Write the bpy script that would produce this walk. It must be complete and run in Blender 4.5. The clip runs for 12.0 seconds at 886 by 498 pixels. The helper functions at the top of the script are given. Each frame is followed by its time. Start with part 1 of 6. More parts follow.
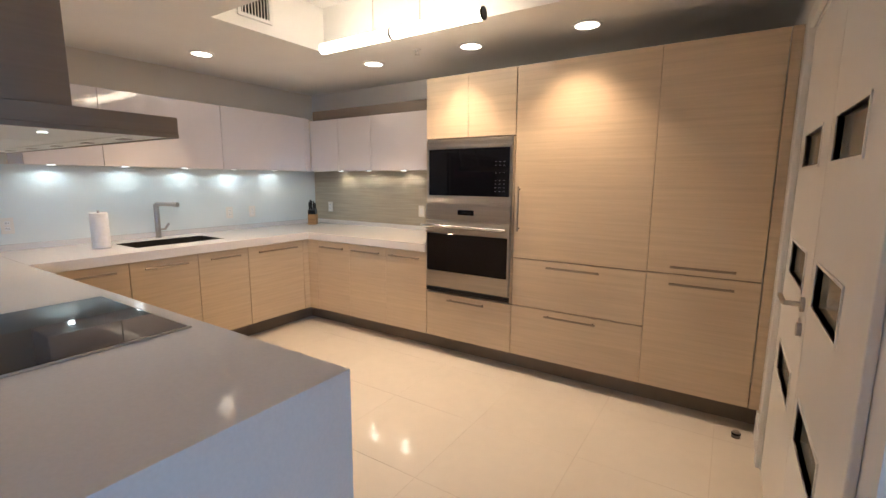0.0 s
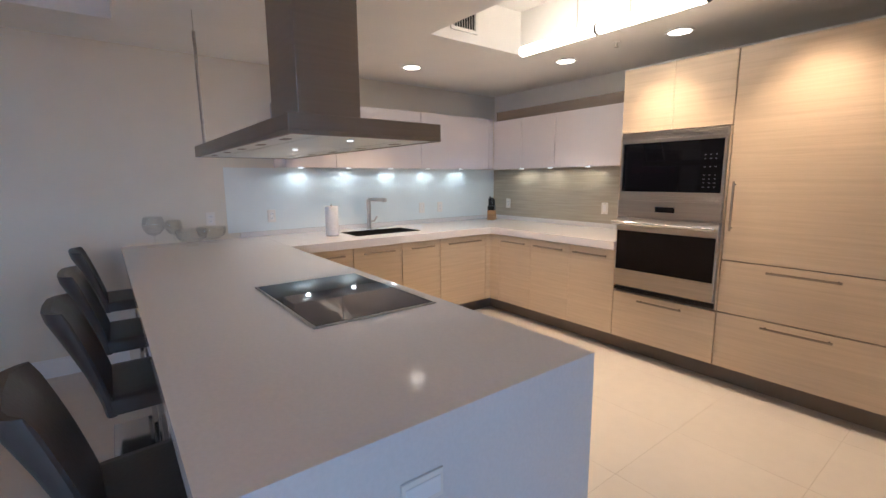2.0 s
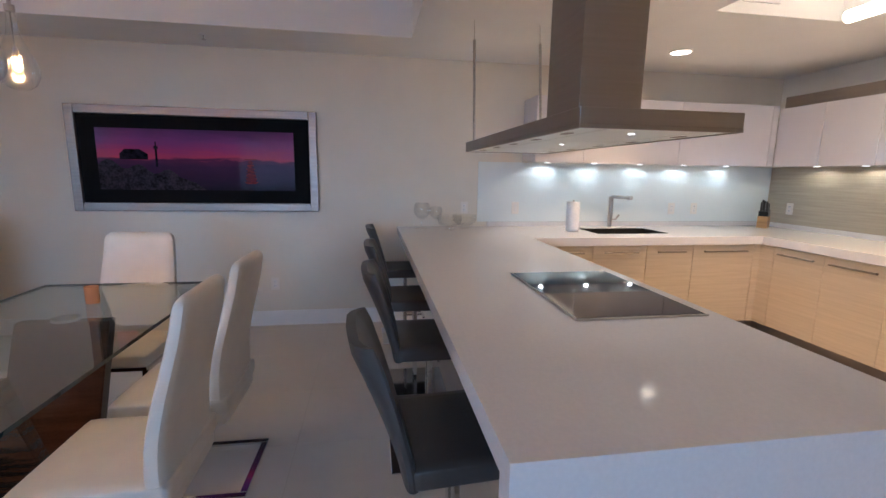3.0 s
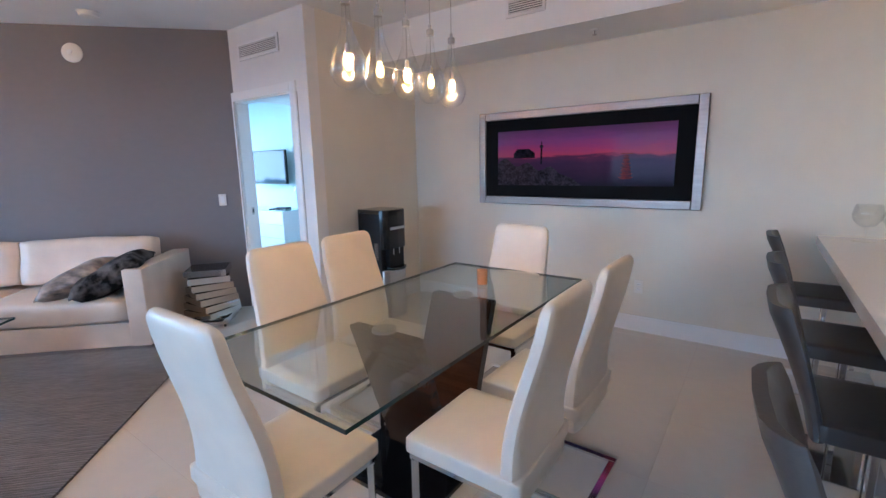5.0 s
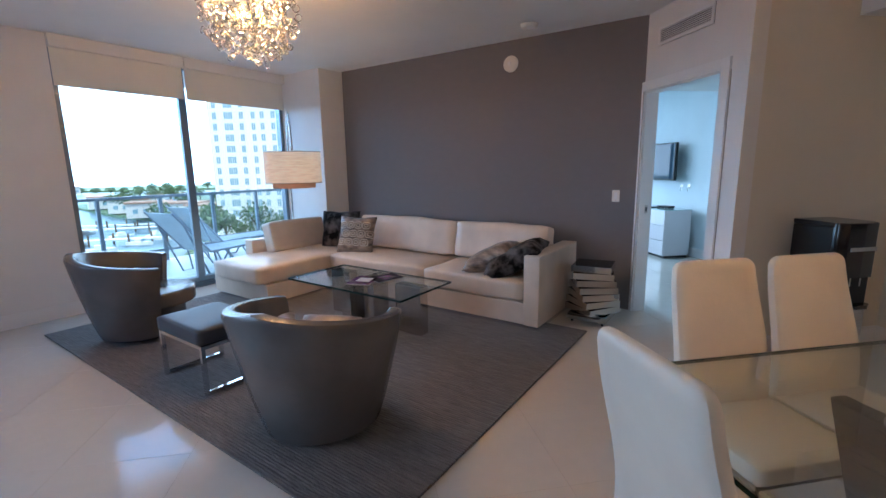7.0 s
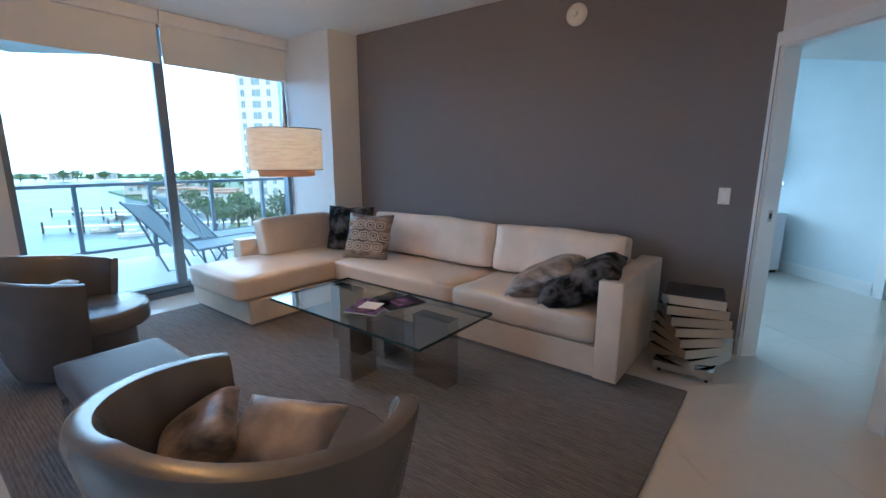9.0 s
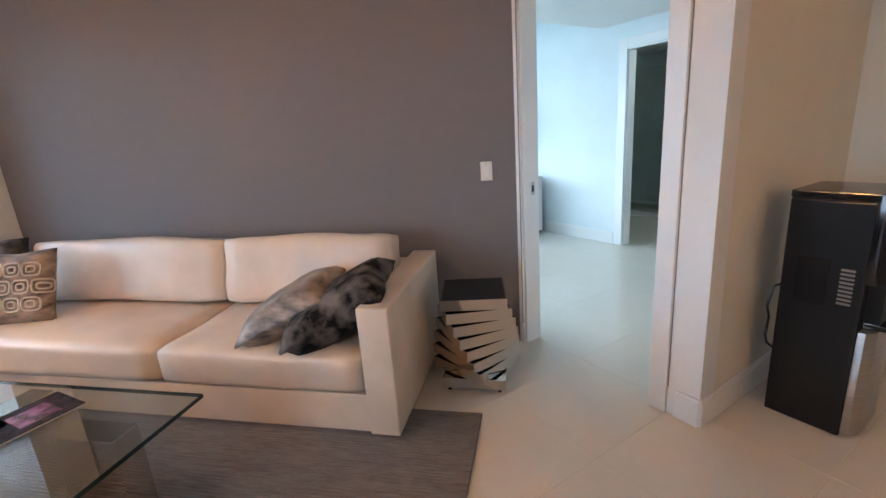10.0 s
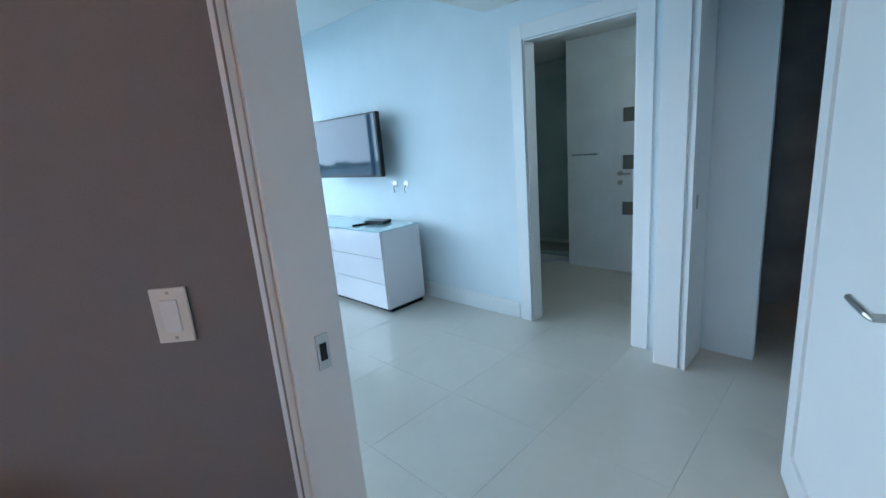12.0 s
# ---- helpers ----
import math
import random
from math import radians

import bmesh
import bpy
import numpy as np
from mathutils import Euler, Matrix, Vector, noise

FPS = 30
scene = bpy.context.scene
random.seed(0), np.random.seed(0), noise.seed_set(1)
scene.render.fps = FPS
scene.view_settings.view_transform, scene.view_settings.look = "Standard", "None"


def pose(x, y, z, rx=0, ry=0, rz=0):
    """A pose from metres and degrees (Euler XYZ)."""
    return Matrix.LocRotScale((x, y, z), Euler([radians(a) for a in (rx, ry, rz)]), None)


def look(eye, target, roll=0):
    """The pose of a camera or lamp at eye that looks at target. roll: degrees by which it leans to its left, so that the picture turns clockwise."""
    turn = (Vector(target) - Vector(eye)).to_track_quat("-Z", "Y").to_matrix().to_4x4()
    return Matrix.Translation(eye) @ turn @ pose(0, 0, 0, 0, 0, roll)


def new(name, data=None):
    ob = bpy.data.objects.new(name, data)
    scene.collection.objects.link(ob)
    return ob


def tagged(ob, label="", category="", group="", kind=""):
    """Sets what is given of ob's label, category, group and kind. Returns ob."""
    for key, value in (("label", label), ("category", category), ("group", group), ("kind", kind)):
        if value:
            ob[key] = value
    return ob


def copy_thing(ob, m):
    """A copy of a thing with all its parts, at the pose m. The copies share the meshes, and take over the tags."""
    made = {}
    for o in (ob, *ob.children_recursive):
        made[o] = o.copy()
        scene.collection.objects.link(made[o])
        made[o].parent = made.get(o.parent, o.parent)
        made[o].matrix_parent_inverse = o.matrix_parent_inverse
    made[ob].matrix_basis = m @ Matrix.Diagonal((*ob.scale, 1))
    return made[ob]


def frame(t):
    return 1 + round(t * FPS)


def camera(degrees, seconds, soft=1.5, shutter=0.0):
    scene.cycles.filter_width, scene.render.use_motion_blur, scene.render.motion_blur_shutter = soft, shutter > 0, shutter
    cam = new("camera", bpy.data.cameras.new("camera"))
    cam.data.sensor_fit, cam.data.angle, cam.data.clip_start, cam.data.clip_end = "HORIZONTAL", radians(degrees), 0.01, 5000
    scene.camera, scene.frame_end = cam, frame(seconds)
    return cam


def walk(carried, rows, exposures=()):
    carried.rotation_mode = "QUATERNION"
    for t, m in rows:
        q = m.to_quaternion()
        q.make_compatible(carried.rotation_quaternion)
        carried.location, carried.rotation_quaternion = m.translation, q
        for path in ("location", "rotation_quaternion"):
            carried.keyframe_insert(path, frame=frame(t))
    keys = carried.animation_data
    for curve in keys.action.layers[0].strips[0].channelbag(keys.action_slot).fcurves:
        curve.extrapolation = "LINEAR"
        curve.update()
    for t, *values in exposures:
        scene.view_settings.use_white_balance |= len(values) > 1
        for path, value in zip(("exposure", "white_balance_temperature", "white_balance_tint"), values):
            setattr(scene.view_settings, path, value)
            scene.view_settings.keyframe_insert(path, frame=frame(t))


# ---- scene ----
cam = camera(90.1, 12.0)
PATH = [
    (0, (0.364, 0.432, 1.448), (-0.712, 2.089, 1.143), 0.3),
    (0.5, (0.287, 0.313, 1.456), (-0.844, 1.936, 1.163), -0.2),
    (1, (0.268, 0.26, 1.451), (-0.99, 1.785, 1.154), -0.5),
    (1.5, (0.257, 0.225, 1.443), (-1.136, 1.628, 1.138), -1.0),
    (2, (0.234, 0.16, 1.44), (-1.338, 1.356, 1.126), -0.4),
    (2.5, (0.204, 0.059, 1.442), (-1.613, 0.827, 1.114), 0.8),
    (3, (0.189, -0.009, 1.431), (-1.757, 0.307, 1.095), 0.9),
    (3.5, (0.154, -0.049, 1.426), (-1.8, -0.261, 1.058), -0.1),
    (3.7, (0.126, -0.081, 1.433), (-1.8, -0.468, 1.056), -0.5),
    (5.3, (-0.039, -0.117, 1.446), (-1.497, -1.44, 1.092), -0.7),
    (5.5, (-0.025, -0.127, 1.446), (-1.357, -1.578, 1.099), -0.4),
    (6, (0.025, -0.18, 1.452), (-0.834, -1.948, 1.081), -0.0),
    (6.5, (0.03, -0.355, 1.45), (-0.52, -2.238, 1.057), -0.1),
    (7, (0.044, -0.564, 1.453), (-0.296, -2.501, 1.091), -0.9),
    (7.2, (0.047, -0.639, 1.455), (-0.245, -2.584, 1.093), -0.8),
    (8.8, (-0.073, -1.529, 1.402), (-0.033, -3.488, 1.0), -1.0),
    (9, (-0.058, -1.722, 1.398), (-0.294, -3.668, 1.003), 0.1),
    (9.5, (-0.334, -2.099, 1.37), (-1.055, -3.903, 0.895), -4.0),
    (10, (-0.682, -2.433, 1.4), (-1.716, -4.068, 0.891), -4.1),
    (10.5, (-1.042, -2.788, 1.412), (-2.495, -4.087, 0.964), -2.4),
    (11, (-1.485, -3.049, 1.393), (-2.923, -4.356, 0.918), -3.5),
    (11.5, (-1.84, -3.351, 1.399), (-3.233, -4.709, 0.936), -3.0),
    (12, (-2.204, -3.615, 1.44), (-3.586, -4.986, 0.982), -4.8),
]
EXPOSURES = [(0.0, 0.35, 5900, 10), (1.5, 0.4, 5500, 9), (2.5, 0.3, 5500, 13), (3.5, 0.85, 5750, 11), (5.5, 1.1, 5500, 9), (6.2, 0.5, 6000, 10), (7.0, 0.2, 6050, 12), (9.0, 0.15, 6000, 6), (9.5, 0.15, 6300, 8), (10.0, 0.95, 7400, 15), (10.5, 1.0, 7200, 12), (11.0, 0.75, 6400, 11), (11.6, 0.55, 6400, 11), (12.0, 0.25, 6500, 12)]
walk(cam, [(t, look(eye, target, roll)) for t, eye, target, roll in PATH], EXPOSURES)

# ---- world and large lights ----
world = bpy.data.worlds.new("world")
scene.world = world
world.use_nodes = True
wn = world.node_tree.nodes
sky = wn.new("ShaderNodeTexSky")
sky.sky_type, sky.sun_disc = "NISHITA", False
sky.sun_elevation, sky.sun_rotation = radians(50), radians(-20)
wn["Background"].inputs[1].default_value = 0.15
world.node_tree.links.new(sky.outputs[0], wn["Background"].inputs[0])


def lamp(name, kind, energy, colour, m, **settings):
    data = bpy.data.lights.new(name, kind)
    data.energy, data.color = energy, colour
    if kind == "AREA":
        data.shape = settings.get("shape", "RECTANGLE")
        data.size, data.size_y = settings["size"], settings.get("size_y", settings["size"])
    elif kind == "SPOT":
        data.spot_size, data.spot_blend, data.shadow_soft_size = settings["cone"], settings.get("blend", 0.6), settings.get("soft", 0.03)
    elif kind == "SUN":
        data.angle = settings["angle"]
    else:
        data.shadow_soft_size = settings.get("soft", 0.03)
    ob = new(name, data)
    ob.matrix_world = m
    return ob


DAY, WARM, AMBER = (0.26, 0.52, 1.0), (1.0, 0.69, 0.41), (1.0, 0.53, 0.20)
R = 2 ** -0.5


def diag(a, b, z=0.0):
    """A place in the living room, whose walls stand at 45 degrees: a towards the window, b away from the grey wall."""
    return Vector(((a + b) * R, (b - a) * R, z))


lamp("sun", "SUN", 5.0, (1.0, 0.95, 0.86), look((0, 0, 30), (-6, -15, 3)), angle=radians(0.5))
# daylight in the bedroom's window opening
lamp("bedroom_window_light", "AREA", 17, (0.27, 0.68, 1.0), look(diag(3.52, -7.9, 1.45), diag(1.5, -7.9, 1.2)), size=4.6, size_y=2.2)
# daylight through the upper part of the living room window
lamp("window_light", "AREA", 52, DAY, look(diag(7.0, -3.2, 2.78), diag(3.6, -2.9, 0.2)), size=2.5, size_y=1.3)
# added fill from the unseen east side, blue like the daylight
lamp("east_fill_light", "AREA", 19, DAY, look((4.56, -2.19, 1.55), (0.0, -1.6, 0.9)), size=2.5, size_y=1.2)
DOWNLIGHTS = [(-3.32, 2.52), (-2.35, 3.49), (-1.38, 3.49), (-0.52, 3.49)]
for x, y in DOWNLIGHTS:
    lamp("downlight_lamp", "SPOT", 62, WARM, look((x + (0.3 if x < -3 else 0), y - 0.36, 2.425), (x + (0.4 if x < -3 else 0), y - 0.45, 0)), cone=radians(104), blend=0.9, soft=0.05)
for y in (1.64, 2.12, 2.60, 3.08, 3.56):
    lamp("under_cabinet_lamp", "SPOT", 1.5, (0.90, 1.0, 0.93), look((-3.87, y, 1.54), (-3.875, y, 0.9)), cone=radians(168), blend=0.35, soft=0.02)
for x in (-3.4, -2.98, -2.5):
    lamp("under_cabinet_lamp", "SPOT", 1.7, (1.0, 0.9, 0.66), look((x, 4.09, 1.54), (x, 4.095, 0.9)), cone=radians(168), blend=0.35, soft=0.02)
for x in (-1.86, -1.28):
    lamp("hood_lamp", "SPOT", 1.0, (0.95, 1.0, 0.92), look((x, 0.9, 1.565), (x, 0.9, 0)), cone=radians(120), blend=0.9, soft=0.012)


# ---- materials ----
def material(name, colour, rough=0.5, metal=0.0, vary=0.06, scale=3.0, stretch=(1, 1, 1), grain=0.0, bump=0.0, bump_scale=60.0,
             coat=0.0, emit=0.0, emit_colour=None, trans=0.0, per_piece=0.0, sheen=0.0, in_world=False, gloss=0.5):
    m = bpy.data.materials.new(name)
    m.use_nodes = True
    nodes, links = m.node_tree.nodes, m.node_tree.links
    bsdf = nodes["Principled BSDF"]
    bsdf.inputs["Roughness"].default_value, bsdf.inputs["Metallic"].default_value = rough, metal
    bsdf.inputs["Coat Weight"].default_value, bsdf.inputs["Coat Roughness"].default_value = coat, 0.06
    bsdf.inputs["Transmission Weight"].default_value = trans
    bsdf.inputs["Sheen Weight"].default_value = sheen
    bsdf.inputs["Specular IOR Level"].default_value = gloss
    if emit:
        bsdf.inputs["Emission Color"].default_value = (*(emit_colour or colour), 1)
        bsdf.inputs["Emission Strength"].default_value = emit
    coords = nodes.new("ShaderNodeTexCoord")
    mapping = nodes.new("ShaderNodeMapping")
    mapping.inputs["Scale"].default_value = stretch
    links.new(nodes.new("ShaderNodeNewGeometry").outputs["Position"] if in_world else coords.outputs["Object"], mapping.inputs[0])
    broad = nodes.new("ShaderNodeTexNoise")
    broad.inputs["Scale"].default_value, broad.inputs["Detail"].default_value = scale, 4
    links.new(mapping.outputs[0], broad.inputs["Vector"])
    value = broad.outputs[0]
    fine = nodes.new("ShaderNodeTexNoise")
    fine.inputs["Scale"].default_value, fine.inputs["Detail"].default_value = bump_scale, 3
    links.new(mapping.outputs[0], fine.inputs["Vector"])
    if grain:
        mix = nodes.new("ShaderNodeMix")
        mix.inputs[0].default_value = grain
        links.new(broad.outputs[0], mix.inputs[2])
        links.new(fine.outputs[0], mix.inputs[3])
        value = mix.outputs[0]
    ramp = nodes.new("ShaderNodeValToRGB")
    dark = tuple(c * (1 - vary * 2) for c in colour)
    lite = tuple(min(1.0, c * (1 + vary * 1.6)) for c in colour)
    ramp.color_ramp.elements[0].color, ramp.color_ramp.elements[1].color = (*dark, 1), (*lite, 1)
    ramp.color_ramp.elements[0].position, ramp.color_ramp.elements[1].position = 0.3, 0.7
    links.new(value, ramp.inputs[0])
    out = ramp.outputs[0]
    if per_piece:
        info, hsv = nodes.new("ShaderNodeObjectInfo"), nodes.new("ShaderNodeHueSaturation")
        span = nodes.new("ShaderNodeMapRange")
        span.inputs[3].default_value, span.inputs[4].default_value = 1 - per_piece, 1 + per_piece
        links.new(info.outputs["Random"], span.inputs[0])
        links.new(span.outputs[0], hsv.inputs["Value"])
        links.new(out, hsv.inputs["Color"])
        out = hsv.outputs[0]
    links.new(out, bsdf.inputs["Base Color"])
    if bump:
        b = nodes.new("ShaderNodeBump")
        b.inputs["Strength"].default_value, b.inputs["Distance"].default_value = bump, 0.01
        links.new(fine.outputs[0], b.inputs["Height"])
        links.new(b.outputs[0], bsdf.inputs["Normal"])
    return m


def thin_glass(name, tint, gloss=0.1):
    """Thin pane: straight-through view with a mirror-like gloss by angle."""
    m = bpy.data.materials.new(name)
    m.use_nodes = True
    nodes, links = m.node_tree.nodes, m.node_tree.links
    nodes.remove(nodes["Principled BSDF"])
    clear, shine, mix, facing, amount = (nodes.new(k) for k in ("ShaderNodeBsdfTransparent", "ShaderNodeBsdfGlossy", "ShaderNodeMixShader", "ShaderNodeLayerWeight", "ShaderNodeMapRange"))
    clear.inputs[0].default_value = (*tint, 1)
    shine.inputs["Roughness"].default_value = 0.0
    facing.inputs[0].default_value = 0.25
    amount.inputs[3].default_value, amount.inputs[4].default_value = gloss * 0.35, gloss * 6
    links.new(facing.outputs["Facing"], amount.inputs[0])
    links.new(amount.outputs[0], mix.inputs[0])
    links.new(clear.outputs[0], mix.inputs[1])
    links.new(shine.outputs[0], mix.inputs[2])
    links.new(mix.outputs[0], nodes["Material Output"].inputs[0])
    return m


M_WALL = material("wall_paint_cream", (0.72, 0.665, 0.565), 0.7, vary=0.015, bump=0.05, bump_scale=180)
M_WHITE_WALL = material("wall_paint_white", (0.76, 0.74, 0.72), 0.7, vary=0.015, bump=0.05, bump_scale=180)
M_BED_WALL = material("wall_paint_bedroom", (0.72, 0.78, 0.80), 0.7, vary=0.015, bump=0.05, bump_scale=180)
M_GREY_WALL = material("wallpaper_grey", (0.185, 0.172, 0.176), 0.75, vary=0.03, scale=9, stretch=(1, 1, 2), grain=0.6, bump=0.12, bump_scale=160)
M_CEIL = material("ceiling_paint", (0.85, 0.84, 0.82), 0.8, vary=0.01, bump=0.04, bump_scale=140)
M_TRIM = material("trim_white_gloss", (0.8, 0.79, 0.78), 0.3, vary=0.01)
M_TILE = material("porcelain_tile", (0.655, 0.60, 0.53), 0.11, vary=0.03, scale=1.1, bump=0.012, bump_scale=14, per_piece=0.006, grain=0.25, in_world=True, gloss=0.34)
M_GROUT = material("grout", (0.53, 0.47, 0.40), 0.8, vary=0.05)
M_WOOD = material("pale_oak_veneer", (0.565, 0.45, 0.32), 0.42, vary=0.065, scale=2.4, stretch=(0.45, 0.45, 17), grain=0.35, bump=0.05, bump_scale=11)
M_KICK = material("brown_grey_kick", (0.20, 0.16, 0.125), 0.5, vary=0.05)
M_TAUPE = material("taupe_filler", (0.25, 0.205, 0.17), 0.5, vary=0.04, stretch=(1, 1, 10))
M_LACQ = material("white_lacquer", (0.74, 0.70, 0.72), 0.06, vary=0.01, coat=0.6)
M_BACKGLASS = material("white_glass_splashback", (0.72, 0.77, 0.77), 0.6, vary=0.01, gloss=0.03)
M_SPLASHWOOD = material("grey_oak_splashback", (0.40, 0.35, 0.27), 0.4, vary=0.10, scale=3, stretch=(0.8, 0.8, 18), grain=0.3)
M_QUARTZ = material("white_quartz", (0.70, 0.67, 0.655), 0.085, gloss=0.2, vary=0.015, scale=90, bump=0.01, bump_scale=200)
M_STEEL = material("brushed_steel", (0.50, 0.475, 0.45), 0.30, 1.0, vary=0.05, scale=2, stretch=(1, 1, 40), bump=0.03, bump_scale=30)
M_HOODSTEEL = material("hood_steel", (0.31, 0.27, 0.235), 0.38, 1.0, vary=0.02, scale=2, stretch=(1, 1, 40), bump=0.03, bump_scale=30)
M_HOODPLATE = material("hood_underside", (0.80, 0.82, 0.78), 0.35, 0.0, vary=0.02)
M_HANDLE = material("bronze_steel", (0.30, 0.25, 0.20), 0.34, 1.0, vary=0.04)
M_CHROME = material("chrome", (0.72, 0.72, 0.73), 0.07, 1.0, vary=0.02)
M_BLACKGLASS = material("black_glass", (0.005, 0.005, 0.007), 0.03, vary=0.02)
M_BLACKGLASS.node_tree.nodes["Principled BSDF"].inputs["Specular IOR Level"].default_value = 0.22
M_PEWTER = material("pewter_frame", (0.27, 0.21, 0.18), 0.36, 1.0, vary=0.06, scale=3, stretch=(1, 1, 12), bump=0.04, bump_scale=40)
M_SINK = material("dark_sink_steel", (0.05, 0.045, 0.04), 0.4, 0.6, vary=0.05)
M_DARK = material("dark_plastic", (0.010, 0.010, 0.011), 0.3, vary=0.05, bump=0.02, gloss=0.25)
M_GLOSSBLACK = material("black_gloss_plastic", (0.009, 0.009, 0.010), 0.12, vary=0.05)
M_LEATHER = material("ivory_leather", (0.71, 0.58, 0.475), 0.33, vary=0.05, scale=4, bump=0.13, bump_scale=45)
M_CHAIRLEATHER = material("white_leatherette", (0.76, 0.68, 0.58), 0.36, vary=0.03, scale=5, bump=0.06, bump_scale=70)
M_GREYLEATHER = material("grey_leather", (0.115, 0.108, 0.107), 0.26, vary=0.07, scale=4, bump=0.08, bump_scale=60)
M_STOOLLEATHER = material("charcoal_leatherette", (0.055, 0.048, 0.045), 0.4, vary=0.08, scale=5, bump=0.08, bump_scale=70)
M_WALNUT = material("dark_walnut", (0.085, 0.036, 0.018), 0.18, vary=0.25, scale=3, stretch=(1, 1, 12), grain=0.4, coat=0.5)
M_RUG = material("grey_loop_rug", (0.128, 0.114, 0.107), 0.95, vary=0.19, scale=1.6, stretch=(2, 11, 1), grain=0.6, bump=0.8, bump_scale=5, sheen=0.2)


def ribbed(m, pitch, strength):
    """Adds fine woven ribs across the local y axis to a material's relief."""
    nodes, links = m.node_tree.nodes, m.node_tree.links
    coords, wave, rib = (nodes.new(k) for k in ("ShaderNodeTexCoord", "ShaderNodeTexWave", "ShaderNodeBump"))
    wave.bands_direction = "Y"
    wave.inputs["Scale"].default_value, wave.inputs["Distortion"].default_value = 0.314 / pitch, 2.5
    wave.inputs["Detail"].default_value, wave.inputs["Detail Scale"].default_value = 2.0, 3.0
    rib.inputs["Strength"].default_value, rib.inputs["Distance"].default_value = strength, 0.006
    links.new(coords.outputs["Object"], wave.inputs["Vector"])
    links.new(wave.outputs["Fac"], rib.inputs["Height"])
    links.new(rib.outputs[0], nodes["Bump"].inputs["Normal"])


ribbed(M_RUG, 0.018, 0.4)
M_FUR = material("dark_fur_fabric", (0.085, 0.077, 0.075), 0.8, vary=0.47, scale=8, grain=0.15, bump=0.5, bump_scale=25)
for stop, place in zip(M_FUR.node_tree.nodes["Color Ramp"].color_ramp.elements, (0.42, 0.64)):
    stop.position = place
M_FUR.node_tree.nodes["Principled BSDF"].inputs["Specular IOR Level"].default_value = 0.12
M_TAUPEFABRIC = material("taupe_satin", (0.23, 0.175, 0.14), 0.36, vary=0.42, scale=9, stretch=(1, 1, 2.5), bump=0.3, bump_scale=18, sheen=0.05)
M_BLIND = material("roller_blind", (0.74, 0.72, 0.66), 0.8, vary=0.02, bump=0.05, bump_scale=120)
M_ALU = material("window_aluminium", (0.22, 0.27, 0.32), 0.35, 0.6, vary=0.04)


def lampshade(name, colour, glow, scale):
    """Woven fabric that lets the bulb's light through."""
    m = material(name, colour, 0.8, vary=0.16, scale=scale, stretch=(0.12, 0.12, 1), emit=glow, emit_colour=(1.0, 0.80, 0.60))
    nodes, links = m.node_tree.nodes, m.node_tree.links
    through_cloth, mix = nodes.new("ShaderNodeBsdfTranslucent"), nodes.new("ShaderNodeMixShader")
    through_cloth.inputs[0].default_value = (*colour, 1)
    mix.inputs[0].default_value = 0.5
    links.new(nodes["Principled BSDF"].outputs[0], mix.inputs[1])
    links.new(through_cloth.outputs[0], mix.inputs[2])
    links.new(mix.outputs[0], nodes["Material Output"].inputs[0])
    return m


M_SHADE = lampshade("lamp_shade_fabric", (0.82, 0.79, 0.74), 0.35, 75)
M_BULB = material("bulb_glow", (1, 0.8, 0.5), 0.4, emit=5, emit_colour=(1.0, 0.60, 0.20))
M_TUBE = material("tube_glow", (1, 0.95, 0.85), 0.4, emit=13, emit_colour=(1.0, 0.80, 0.56))
M_DISC = material("downlight_glow", (1, 0.95, 0.85), 0.4, emit=9, emit_colour=(1.0, 0.84, 0.62))
M_PUCK = material("puck_glow", (1, 1, 0.95), 0.4, emit=2.5, emit_colour=(0.95, 1.0, 0.92))
M_PLASTIC = material("white_plastic", (0.77, 0.73, 0.67), 0.35, vary=0.01)
M_PAPER = material("paper_towel", (0.80, 0.79, 0.80), 0.9, vary=0.03, scale=30, bump=0.2, bump_scale=60)
M_BLOCK = material("knife_block_wood", (0.45, 0.24, 0.09), 0.5, vary=0.15, stretch=(1, 1, 8))
M_MIRROR = material("mirror_panel", (0.62, 0.58, 0.54), 0.05, 1.0, vary=0.04)
M_CLEAR = thin_glass("blown_glass", (0.99, 0.99, 0.98), 0.085)
M_TOPGLASS = thin_glass("table_glass", (0.92, 0.96, 0.94), 0.09)
M_EDGEGLASS = material("table_glass_edge", (0.012, 0.035, 0.032), 0.08, vary=0.05)
M_PANE = thin_glass("window_pane", (0.90, 0.95, 0.97), 0.06)
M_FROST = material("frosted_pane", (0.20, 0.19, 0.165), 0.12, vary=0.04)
M_GREYFAR = material("bathroom_paint", (0.80, 0.83, 0.83), 0.7, vary=0.03)
M_SHOWER = material("shower_tile", (0.58, 0.66, 0.66), 0.3, vary=0.07, scale=3)
# dark grey carries the dimness inside the closets in its colour
M_CLOSETDIM = material("closet_shelf", (0.30, 0.29, 0.28), 0.5, vary=0.15)
M_CANDLE = material("amber_candle_glass", (0.75, 0.33, 0.16), 0.15, vary=0.1)
M_DECK = material("balcony_tile", (0.70, 0.72, 0.72), 0.4, vary=0.04)
M_TOWER = material("tower_render", (0.80, 0.80, 0.78), 0.7, vary=0.02)
M_TOWERGLASS = material("tower_glass", (0.27, 0.44, 0.52), 0.15, vary=0.1)
M_WATER = material("bay_water", (0.10, 0.18, 0.22), 0.35, gloss=0.15, vary=0.25, scale=0.05, bump=0.4, bump_scale=0.6)
M_LEAF = material("foliage", (0.10, 0.17, 0.075), 0.7, vary=0.4, scale=0.6)
